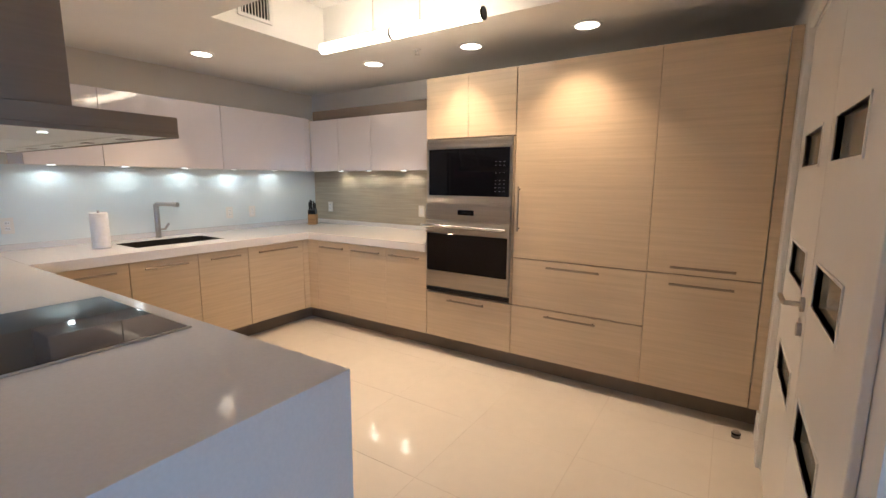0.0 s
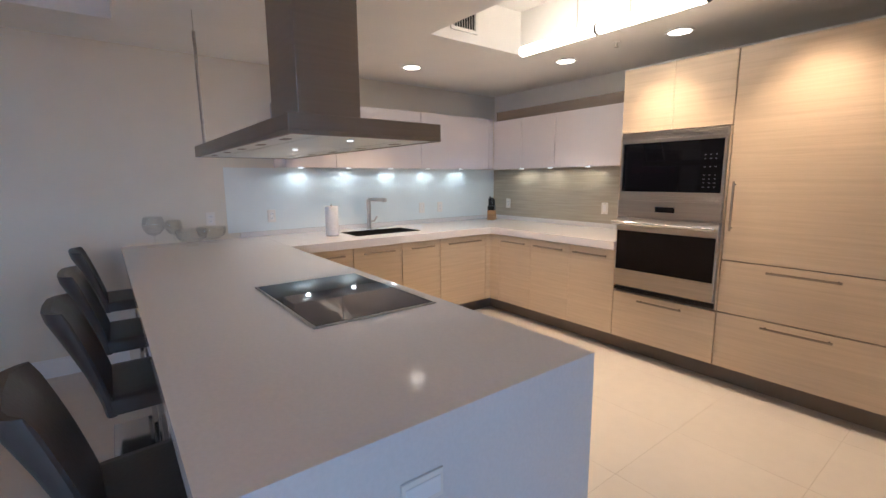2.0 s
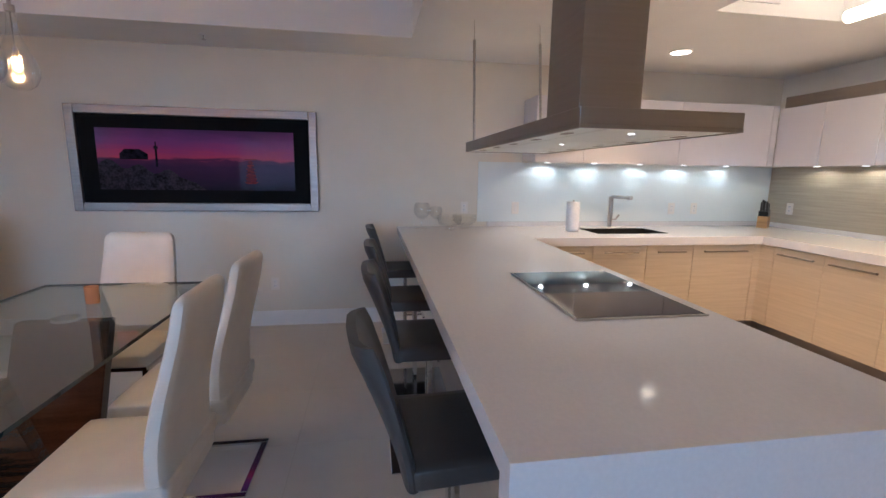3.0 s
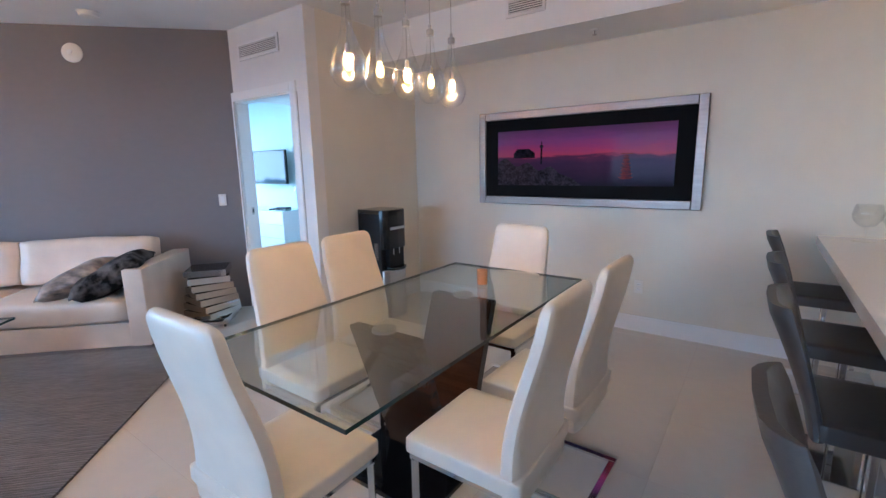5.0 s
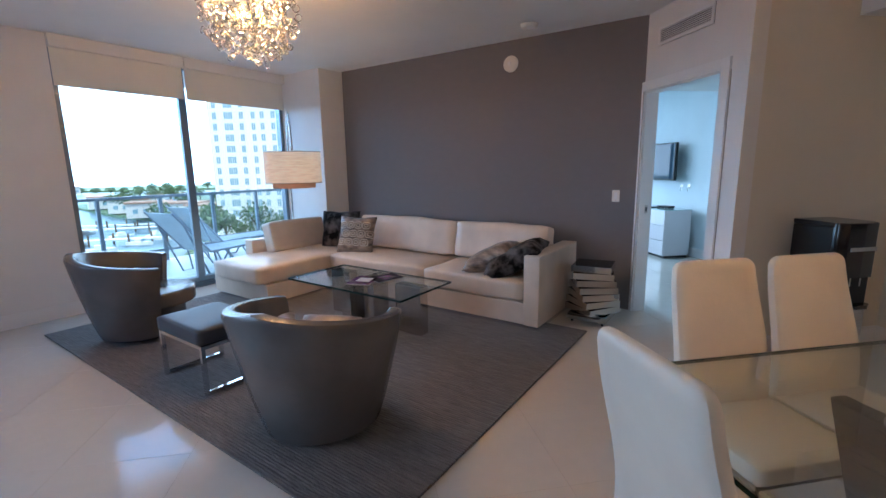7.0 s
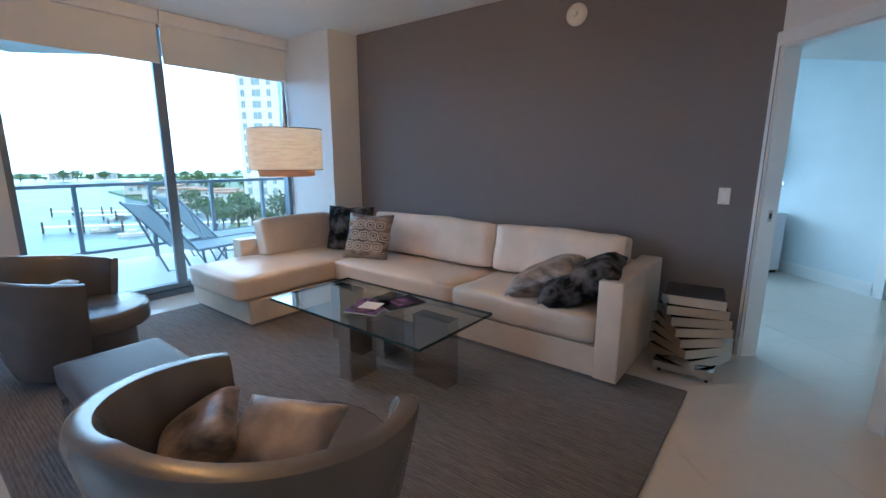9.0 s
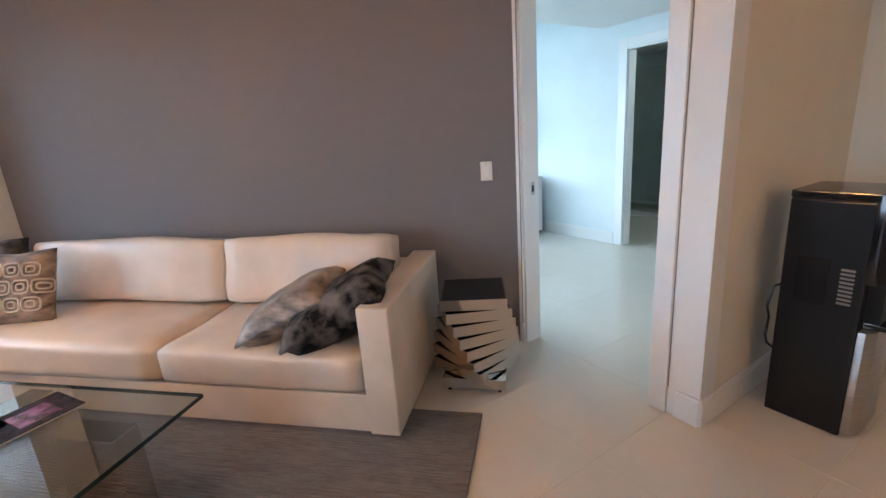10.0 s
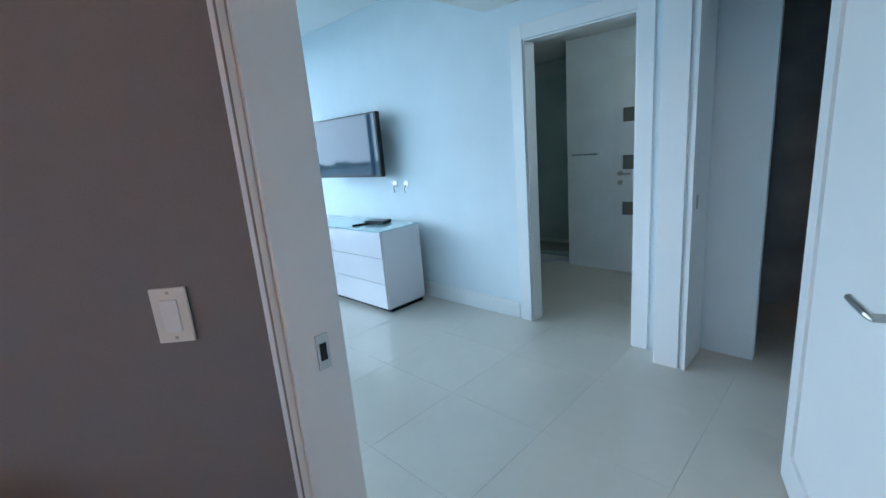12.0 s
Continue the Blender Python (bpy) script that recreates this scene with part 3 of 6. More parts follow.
part("leaf", joined(box(0, 0.82, -0.04, 0, 0.01, 2.10), box(0, 0.10, -0.052, -0.04, 0.01, 2.10), box(0.72, 0.82, -0.052, -0.04, 0.01, 2.10), box(0.10, 0.72, -0.052, -0.04, 0.01, 0.16), box(0.10, 0.72, -0.052, -0.04, 1.98, 2.10)), M_TRIM, leaf)
part("door_handle", joined(moved(rod(0.026, 0, 0.012), Matrix.Translation((0.77, -0.052, 1.00)) @ pose(0, 0, 0, 90, 0, 0)), tube([(0.77, -0.05, 1.00), (0.77, -0.11, 1.00), (0.755, -0.112, 1.00), (0.64, -0.112, 1.00)], 0.01)), M_STEEL, leaf, "brushed steel lever handle")
part("lock_rose", moved(rod(0.026, 0, 0.014), Matrix.Translation((0.77, -0.052, 0.90)) @ pose(0, 0, 0, 90, 0, 0)), M_STEEL, leaf)

# window: frames, panes, blinds
win = tagged(new("window_1"), "tall sliding balcony window with dark aluminium frames", "window", kind="structure")
win.matrix_world = pose(0, 0, 0, 0, 0, -45)
MID = -3.12
part("window_frame", joined(
    box(WA + 0.03, WA + 0.12, WB0, WB0 + 0.05, WZ0, WZ1), box(WA + 0.03, WA + 0.12, WB1 - 0.05, WB1, WZ0, WZ1),
    box(WA + 0.03, WA + 0.12, WB0 + 0.05, WB1 - 0.05, WZ0, WZ0 + 0.06), box(WA + 0.03, WA + 0.12, WB0 + 0.05, WB1 - 0.05, WZ1 - 0.06, WZ1),
    box(WA + 0.025, WA + 0.07, MID - 0.035, MID + 0.035, WZ0 + 0.06, WZ1 - 0.06), box(WA + 0.075, WA + 0.115, MID - 0.075, MID + 0.02, WZ0 + 0.06, WZ1 - 0.06)), M_ALU, win)
for b0, b1 in ((WB0 + 0.05, MID - 0.08), (MID + 0.04, WB1 - 0.05)):
    pane = part("pane", box(WA + 0.078, WA + 0.086, b0, b1, WZ0 + 0.06, WZ1 - 0.06), M_PANE, win)
    pane.visible_shadow = False
part("window_sill", box(WA, WA + 0.15, WB0, WB1, 0.0, WZ0), M_ALU, win)
for b0, b1 in ((WB0 + 0.005, -3.165), (-3.135, WB1 - 0.005)):
    bl = thing("roller_blind", "white roller blind drawn down a quarter over the window", "blind", group="window blinds")
    bl.matrix_world = pose(0, 0, 0, 0, 0, -45)
    part("blind_fabric", box(WA - 0.022, WA - 0.019, b0, b1, 2.31, 2.66), M_BLIND, bl)
    part("hem_bar", box(WA - 0.028, WA - 0.014, b0, b1, 2.30, 2.325, 0.004), M_PLASTIC, bl)
    part("blind_fascia", box(WA - 0.07, WA - 0.002, b0 - 0.01, b1 + 0.01, 2.655, 2.775, 0.004), M_WHITE_WALL, bl, "painted fascia over the blind")
# bedroom window frame
bwin = tagged(new("window_2"), "wide bedroom window with dark frames", "window", kind="structure")
bwin.matrix_world = pose(0, 0, 0, 0, 0, -45)
part("window_frame", joined(*[box(3.63, 3.71, b - 0.03, b + 0.03, 0.25, 2.6) for b in (-10.32, -8.7, -7.1, -5.48)], box(3.63, 3.71, -10.3, -5.5, 2.53, 2.6), box(3.63, 3.71, -10.3, -5.5, 0.25, 0.32)), M_ALU, bwin)

# ---- kitchen ----
FY, KY = 3.41, 3.54   # cabinet fronts and kick on the north side
FX, KX = -3.20, -3.33  # the same on the sink side


def handle_bar(parent, p0, p1, out, radius=0.0075):
    """A slim bar handle from p0 to p1 with two feet; out: the way off the door."""
    p0, p1, out = Vector(p0), Vector(p1), Vector(out) * 0.032
    along = (p1 - p0).normalized() * 0.02
    return part("handle", joined(tube([p0 + out, p1 + out], radius, 8), tube([p0 + along, p0 + along + out], radius * 0.8, 6), tube([p1 - along, p1 - along + out], radius * 0.8, 6)), M_HANDLE, parent, "slim bronze-toned steel bar handle")


def north_front(name, x0, x1, z0, z1, label, handles=(), y=FY, depth=None, mat=M_WOOD, group="tall kitchen units", y_back=NY - 0.004, category="cabinet"):
    """A cabinet whose front faces south: carcass, door panels (x0, x1, z0, z1) and handles."""
    t = thing(name, label, category, ((x0 + x1) / 2, y, z0), group=group)
    cx = (x0 + x1) / 2
    part("body", box(x0 - cx + 0.001, x1 - cx - 0.001, 0.022, y_back - y, 0.0, z1 - z0), M_KICK if mat is M_WOOD else mat, t)
    return t, cx


def front_panel(t, cx, zbase, x0, x1, z0, z1, handle=None, mat=M_WOOD):
    d = part("door", box(x0 - cx + 0.0012, x1 - cx - 0.0012, 0, 0.02, z0 - zbase + 0.002, z1 - zbase - 0.002, 0.001, 1), mat, t)
    if handle:
        (hx0, hz0), (hx1, hz1) = handle
        handle_bar(d, (hx0 - cx, 0, hz0 - zbase), (hx1 - cx, 0, hz1 - zbase), (0, -1, 0))
    return d

# oven tower
TL, TR = -1.731, -0.961
t, c = north_front("oven_tower", TL, TR, 0.15, 2.237, "pale oak tall unit housing oven and microwave")
front_panel(t, c, 0.15, TL, -1.35, 1.772, 2.237)
front_panel(t, c, 0.15, -1.35, TR, 1.772, 2.237)
front_panel(t, c, 0.15, TL, TR, 0.15, 0.53, ((-1.51, 0.485), (-1.18, 0.485)))
part("side_strip", box(TL - c, TL - c + 0.014, 0, 0.022, 0.385, 1.615), M_WOOD, t)
part("side_strip", box(TR - c - 0.012, TR - c, 0, 0.022, 0.385, 1.615), M_WOOD, t)


def louvre(parent, x0, x1, z0, z1, n):
    parts_of = [box(x0, x1, -0.012, -0.004, z0, z1)]
    step = (z1 - z0) / n
    parts_of += [box(x0 + 0.004, x1 - 0.004, -0.022, -0.012, z0 + k * step + step * 0.15, z0 + k * step + step * 0.62, 0.001, 1) for k in range(n)]
    return part("vent_louvre", joined(*parts_of), M_STEEL, parent)


X0, X1 = TL + 0.016, TR - 0.014
mw = thing("microwave", "built-in black glass microwave with steel trim", "microwave", ((X0 + X1) / 2, FY, 1.27))
w = (X1 - X0) / 2
part("body", box(-w, w, -0.004, 0.018, 0.0, 0.495), M_STEEL, mw)
part("trim_frame", joined(box(-w, w, -0.018, -0.004, 0.04, 0.062, 0.003), box(-w, w, -0.018, -0.004, 0.42, 0.445, 0.003), box(-w, -w + 0.018, -0.016, -0.004, 0.062, 0.42), box(w - 0.018, w, -0.016, -0.004, 0.062, 0.42)), M_STEEL, mw)
part("door_glass", box(-w + 0.018, w - 0.018, -0.014, -0.004, 0.062, 0.42, 0.002, 1), M_BLACKGLASS, mw, "black glass door")
louvre(mw, -w, w, 0.447, 0.495, 4)
louvre(mw, -w, w, 0.0, 0.038, 3)
keys = [box(w - 0.135 + 0.034 * i, w - 0.123 + 0.034 * i, -0.0146, -0.0138, 0.10 + 0.027 * k, 0.1035 + 0.027 * k) for i in range(3) for k in range(9) if k not in (4, 6)]
tagged(part("keypad", joined(*keys), M_STEEL, mw, "rows of small pale key legends"), kind="stuff")
ov = thing("wall_oven", "stainless steel wall oven with dark glass door", "oven", ((X0 + X1) / 2, FY, 0.55))
part("body", box(-w, w, -0.004, 0.018, 0.0, 0.72), M_STEEL, ov)
part("control_panel", box(-w, w, -0.03, -0.004, 0.595, 0.716, 0.003), M_STEEL, ov)
part("display", box(-0.07, 0.07, -0.0325, -0.0295, 0.635, 0.675), M_BLACKGLASS, ov, "small dark display")
dr = part("door", box(-w, w, -0.035, -0.004, 0.045, 0.585, 0.004), M_STEEL, ov)
part("door_glass", box(-w + 0.012, w - 0.012, -0.039, -0.034, 0.175, 0.482, 0.002, 1), M_BLACKGLASS, dr, "black glass oven window")
part("handle", joined(tube([(-w - 0.01, -0.085, 0.545), (w - 0.005, -0.085, 0.545)], 0.013, 14), tube([(-w + 0.04, -0.03, 0.545), (-w + 0.04, -0.085, 0.545)], 0.009, 8), tube([(w - 0.05, -0.03, 0.545), (w - 0.05, -0.085, 0.545)], 0.009, 8)), M_CHROME, dr, "polished steel bar handle", smooth="auto")
part("base_vent", joined(box(-w, w, -0.02, -0.004, 0.0, 0.03), box(-w, w, -0.026, -0.02, 0.004, 0.012), box(-w, w, -0.026, -0.02, 0.018, 0.026)), M_DARK, ov)

# refrigerator column and pantry column
t, c = north_front("refrigerator_unit", -0.957, -0.046, 0.15, 2.237, "panelled refrigerator in pale oak with two drawers")
front_panel(t, c, 0.15, -0.957, -0.046, 0.892, 2.237, ((-0.915, 1.09), (-0.915, 1.41)))
front_panel(t, c, 0.15, -0.957, -0.046, 0.535, 0.888, ((-0.69, 0.845), (-0.33, 0.845)))
front_panel(t, c, 0.15, -0.957, -0.046, 0.15, 0.531, ((-0.69, 0.49), (-0.335, 0.49)))
t, c = north_front("pantry_unit", -0.0455, 0.545, 0.15, 2.237, "tall pale oak pantry unit with two doors")
front_panel(t, c, 0.15, -0.0455, 0.545, 0.895, 2.237, ((0.085, 0.94), (0.42, 0.94)))
front_panel(t, c, 0.15, -0.0455, 0.545, 0.15, 0.891, ((0.085, 0.835), (0.42, 0.835)))
solo("filler_panel", box(0.549, EX - 0.002, FY + 0.004, FY + 0.03, 0.15, 2.237), M_WOOD, "narrow pale oak filler beside tall units", "panel")
structure("kick_north", box(KX, EX - 0.002, KY, KY + 0.02, 0.0, 0.15), M_KICK, "brown-grey recessed kick board", "kick board")
structure("kick_west", box(KX - 0.02, KX, 1.0, KY, 0.0, 0.15), M_KICK, "brown-grey recessed kick board", "kick board")

# base units, north side
for x0, x1 in ((-3.06, -2.63), (-2.63, -2.18), (-2.18, -1.735)):
    t, c = north_front("base_cabinet", x0, x1, 0.15, 0.862, "pale oak base cabinet under white worktop", group="base cabinets")
    front_panel(t, c, 0.15, x0, x1, 0.15, 0.855, ((x0 + 0.06, 0.80), (x1 - 0.06, 0.80)))
solo("corner_filler", joined(box(-3.20, -3.062, FY, FY + 0.02, 0.15, 0.855), box(-3.22, -3.20, 3.345, FY + 0.02, 0.15, 0.855)), M_WOOD, "pale oak corner filler between base cabinets", "panel")
# base units, sink side
for y0, y1 in ((2.742, 3.342), (2.30, 2.74), (1.81, 2.298), (1.30, 1.808)):
    t = thing("base_cabinet", "pale oak base cabinet under white worktop", "cabinet", (FX, (y0 + y1) / 2, 0.15), group="base cabinets")
    cy = (y0 + y1) / 2
    part("body", box(WX + 0.01 - FX, -0.022, y0 - cy + 0.001, y1 - cy - 0.001, 0, 0.5), M_KICK, t)
    d = part("door", box(-0.02, 0, y0 - cy + 0.0015, y1 - cy - 0.0015, 0, 0.705, 0.0015, 1), M_WOOD, t)
    handle_bar(d, (0, y0 - cy + 0.09, 0.65), (0, y1 - cy - 0.09, 0.65), (1, 0, 0))

# worktops
SINK = (-3.80, -3.40, 1.95, 2.66)
CX = -3.17
top = grid_slab((WX + 0.002, SINK[0], SINK[1], CX, TL - 0.003), (1.27, SINK[2], SINK[3], FY - 0.02, NY - 0.002), ((1, 1), (3, 0), (3, 1), (3, 2)), 0.862, 0.93)
solo("worktop", top, M_QUARTZ, "white quartz worktop round the sink corner", "worktop")
solo("upstand", joined(box(WX + 0.002, WX + 0.02, 1.1, NY - 0.022, 0.931, 0.975), box(WX + 0.002, TL - 0.004, NY - 0.02, NY - 0.002, 0.931, 0.975)), M_QUARTZ, "low white quartz upstand along the walls", "upstand")
# peninsula with waterfall end
PX, PY0, PY1 = -0.485, 0.226, 1.268
pen = thing("peninsula", "white quartz breakfast peninsula with waterfall end", "kitchen island", ((PX + WX) / 2, 0.7, 0))
ox, oy = (PX + WX) / 2, 0.7
part("worktop", box(WX + 0.003 - ox, PX - ox, PY0 - oy, PY1 - oy, 0.872, 0.93), M_QUARTZ, pen)
part("waterfall_end", box(PX - 0.058 - ox, PX - ox, PY0 - oy, PY1 - oy, 0.0, 0.872), M_QUARTZ, pen)
part("body", box(FX - ox, PX - 0.06 - ox, 0.62 - oy, 1.20 - oy, 0.1, 0.871), M_WOOD, pen)
part("back_panel", box(WX + 0.003 - ox, PX - 0.06 - ox, 0.60 - oy, 0.618 - oy, 0.0, 0.871), M_QUARTZ, pen)
part("kick", box(FX - ox, PX - 0.06 - ox, 0.66 - oy, 1.14 - oy, 0.0, 0.1), M_KICK, pen)
ol = part("outlet_plate", box(PX - ox, PX + 0.006 - ox, 0.59 - oy, 0.70 - oy, 0.74, 0.81, 0.002, 1), M_PLASTIC, pen, "white outlet plate")
part("socket_face", box(PX + 0.006 - ox, PX + 0.008 - ox, 0.60 - oy, 0.69 - oy, 0.755, 0.795), M_TRIM, ol)

# sink, tap, cooktop
sk = thing("sink", "dark steel undermount sink in white worktop", "sink", ((SINK[0] + SINK[1]) / 2, (SINK[2] + SINK[3]) / 2, 0.70))
hx, hy = (SINK[1] - SINK[0]) / 2, (SINK[3] - SINK[2]) / 2
part("bowl", joined(box(-hx - 0.01, hx + 0.01, -hy - 0.01, hy + 0.01, 0.0, 0.008), box(-hx + 0.001, -hx + 0.008, -hy + 0.001, hy - 0.001, 0.008, 0.227), box(hx - 0.008, hx - 0.001, -hy + 0.001, hy - 0.001, 0.008, 0.227), box(-hx + 0.008, hx - 0.008, -hy + 0.001, -hy + 0.008, 0.008, 0.227), box(-hx + 0.008, hx - 0.008, hy - 0.008, hy - 0.001, 0.008, 0.227)), M_SINK, sk)
part("drain", rod(0.045, 0.008, 0.012), M_CHROME, sk)
tp = thing("tap", "brushed steel kitchen tap with square spout", "tap", (-3.885, 2.33, 0.931))
part("base_ring", rod(0.030, 0, 0.012, segs=24), M_STEEL, tp, smooth="auto")
part("column", rod(0.022, 0.012, 0.30, segs=20), M_STEEL, tp, smooth="auto")
part("spout", tube([(0, 0, 0.285), (0.006, 0, 0.297), (0.02, 0, 0.303), (0.20, 0.05, 0.303), (0.235, 0.058, 0.298)], 0.016, 14), M_STEEL, tp, smooth="auto")
part("spray_head", tube([(0.20, 0.05, 0.303), (0.245, 0.061, 0.301)], 0.020, 14), M_STEEL, tp, smooth="auto")
part("lever", tube([(0.005, 0.015, 0.075), (0.012, 0.055, 0.078), (0.02, 0.085, 0.125)], 0.010, 10), M_STEEL, tp, smooth="auto")
ck = thing("cooktop", "black glass induction cooktop with steel rim", "cooktop", (-1.565, 0.948, 0.931))
part("steel_rim", joined(box(-0.372, 0.372, -0.26, -0.250, 0, 0.008, 0.003), box(-0.372, 0.372, 0.250, 0.26, 0, 0.008, 0.003), box(-0.372, -0.362, -0.25, 0.25, 0, 0.008, 0.003), box(0.362, 0.372, -0.25, 0.25, 0, 0.008, 0.003)), M_STEEL, ck)
part("glass_top", box(-0.362, 0.362, -0.25, 0.25, 0, 0.0075, 0.001, 1), M_BLACKGLASS, ck)

# island hood
hd = thing("island_hood", "wide flat steel island hood with square chimney", "cooker hood", (-1.59, 0.89, 1.575))
HX0, HX1, HY0, HY1 = -2.76 + 1.59, -1.105 + 1.59, 0.612 - 0.89, 1.173 - 0.89
part("canopy", joined(box(HX0, HX1, HY0, HY1, 0.012, 0.062, 0.002, 1), box(HX0, HX1, HY0, HY0 + 0.012, 0, 0.012), box(HX0, HX1, HY1 - 0.012, HY1, 0, 0.012), box(HX0, HX0 + 0.012, HY0 + 0.012, HY1 - 0.012, 0, 0.012), box(HX1 - 0.012, HX1, HY0 + 0.012, HY1 - 0.012, 0, 0.012)), M_HOODSTEEL, hd)
xs = [HX0 + 0.014, HX0 + 0.56, HX0 + 1.10, HX1 - 0.014]
for xa, xb in zip(xs, xs[1:]):
    part("filter_panel", box(xa + 0.004, xb - 0.004, HY0 + 0.12, HY1 - 0.12, 0.003, 0.011), M_HOODPLATE, hd, "pale metal filter panel")
for ya, yb in ((HY0 + 0.014, HY0 + 0.11), (HY1 - 0.11, HY1 - 0.014)):
    part("edge_panel", box(HX0 + 0.014, HX1 - 0.014, ya, yb, 0.003, 0.011), M_HOODPLATE, hd)
for k in range(5):
    part("lamp_slot", box(HX0 + 0.2 + 0.3 * k, HX0 + 0.26 + 0.3 * k, HY0 + 0.05, HY0 + 0.075, 0.001, 0.003), M_HOODSTEEL, hd)
    part("lamp_slot", box(HX0 + 0.2 + 0.3 * k, HX0 + 0.26 + 0.3 * k, HY1 - 0.075, HY1 - 0.05, 0.001, 0.003), M_HOODSTEEL, hd)
for x in (-0.27, 0.31):
    part("hood_light", rod(0.012, 0.001, 0.0028, x, 0, 16), M_PUCK, hd, "small glowing hood lamp")
part("chimney", joined(box(-0.16, 0.155, -0.128, 0.127, 0.062, LOW - 1.575 - 0.001, 0.003)), M_HOODSTEEL, hd)
for y in (HY0 + 0.05, HY1 - 0.05):
    part("support_rod", joined(tube([(HX0 + 0.03, y, 0.06), (HX0 - 0.13, y + 0.02, 0.74)], 0.009, 10), tube([(HX0 - 0.13, y + 0.02, 0.74), (HX0 - 0.165, y + 0.025, LOW - 1.575 - 0.001)], 0.002, 6)), M_STEEL, hd, "slanting steel support rod")

# wall units
for k, (y0, y1) in enumerate(((1.43, 1.892), (1.892, 2.84), (2.84, 3.80), (3.80, 3.868))):
    t = thing("wall_cabinet", "glossy white lacquer wall cabinet above splashback", "cabinet", (-3.65, (y0 + y1) / 2, 1.55), group="white wall cabinets")
    cy = (y0 + y1) / 2
    part("body", box(WX + 0.01 + 3.65, -0.021, y0 - cy, y1 - cy - 0.001, 0, 0.57), M_LACQ, t)
    part("door", box(-0.02, 0, y0 - cy + 0.0015, y1 - cy - 0.0015, -0.004, 0.57, 0.002, 1), M_LACQ, t)
for x0, x1 in ((-3.648, -3.21), (-3.21, -2.75), (-2.75, -1.737)):
    t = thing("wall_cabinet", "glossy white lacquer wall cabinet above oak splashback", "cabinet", ((x0 + x1) / 2, 3.87, 1.55), group="white wall cabinets")
    cx = (x0 + x1) / 2
    part("body", box(x0 - cx + 0.001, x1 - cx, 0.021, NY - 0.006 - 3.87, 0, 0.54), M_LACQ, t)
    part("door", box(x0 - cx + 0.0015, x1 - cx - 0.0015, 0, 0.02, -0.004, 0.54, 0.002, 1), M_LACQ, t)
solo("bulkhead_strip", box(-3.66, -1.737, 3.93, NY - 0.01, 2.091, 2.20), M_TAUPE, "taupe filler strip above white wall cabinets", "panel")
solo("splashback", box(WX + 0.001, WX + 0.008, 1.0, NY - 0.01, 0.976, 1.549), M_BACKGLASS, "white glass splashback behind the sink", "splashback")
solo("splashback", box(WX + 0.01, TL - 0.003, NY - 0.008, NY - 0.001, 0.976, 1.549), M_SPLASHWOOD, "grey oak splashback on the end wall", "splashback")
for y in (1.64, 2.12, 2.60, 3.08, 3.56):
    solo("puck_light", rod(0.024, 1.5465, 1.5495, -3.88, y), M_PUCK, "small round light under the wall cabinet", "light", "under-cabinet lights")
for x in (-3.4, -2.98, -2.5):
    solo("puck_light", rod(0.024, 1.5465, 1.5495, x, 4.09), M_PUCK, "small round light under the wall cabinet", "light", "under-cabinet lights")


def outlet(at, turn, label, switch=False, group="outlets"):
    """A wall plate facing local +y."""
    t = thing("wall_switch" if switch else "wall_outlet", label, "switch" if switch else "outlet", at, turn, group)
    part("plate", box(-0.036, 0.036, 0, 0.006, -0.058, 0.058, 0.002, 2), M_PLASTIC, t)
    if switch:
        part("rocker", box(-0.017, 0.017, 0.006, 0.010, -0.034, 0.034, 0.001, 1), M_TRIM, t)
        for s in (-1, 1):
            part("screw", box(-0.003, 0.003, 0.006, 0.0072, s * 0.048 - 0.003, s * 0.048 + 0.003), M_STEEL, t)
    else:
        for s in (-1, 1):
            r = part("receptacle", box(-0.016, 0.016, 0.006, 0.009, s * 0.02 - 0.014, s * 0.02 + 0.014, 0.003, 1), M_TRIM, t)
            part("slots", joined(*[box(q - 0.0015, q + 0.0015, 0.009, 0.0095, s * 0.02 - 0.005, s * 0.02 + 0.006) for q in (-0.006, 0.006)]), M_DARK, r)
    return t

for y in (1.38, 3.07, 3.33):
    outlet((WX + 0.0085, y, 1.11), -90, "white outlet plate on glass splashback")
outlet((WX + 0.001, 0.87, 1.11), -90, "white outlet plate on cream wall")
outlet((-3.72, NY - 0.0085, 1.13), 180, "white outlet plate on oak splashback")
outlet((-2.36, NY - 0.0085, 1.13), 180, "white switch plate on oak splashback", True)
outlet((WX + 0.001, -0.90, 0.40), -90, "white outlet plate low on cream wall")

# worktop things
pt = thing("paper_towel", "roll of white paper towel standing upright", "paper towel", (-3.60, 1.80, 0.931))
part("roll", lathe([(0.02, 0.006), (0.056, 0.006), (0.058, 0.01), (0.058, 0.262), (0.056, 0.266), (0.02, 0.266)], 36), M_PAPER, pt, smooth="auto")
part("stand", joined(rod(0.065, 0, 0.006, segs=28), rod(0.008, 0.006, 0.285)), M_STEEL, pt)
kb = thing("knife_block", "wooden knife block with black handled knives", "knife block", (-3.78, 3.98, 0.931), 35)
part("block", moved(box(-0.045, 0.045, -0.06, 0.06, 0.0, 0.12, 0.004), pose(0, 0, 0, 0, 0, 0)), M_BLOCK, kb)
part("upper_block", moved(box(-0.042, 0.042, -0.05, 0.05, 0.0, 0.06, 0.003), pose(0, 0, 0.118, 8, 0, 0)), M_DARK, kb, "dark upper part of the block")
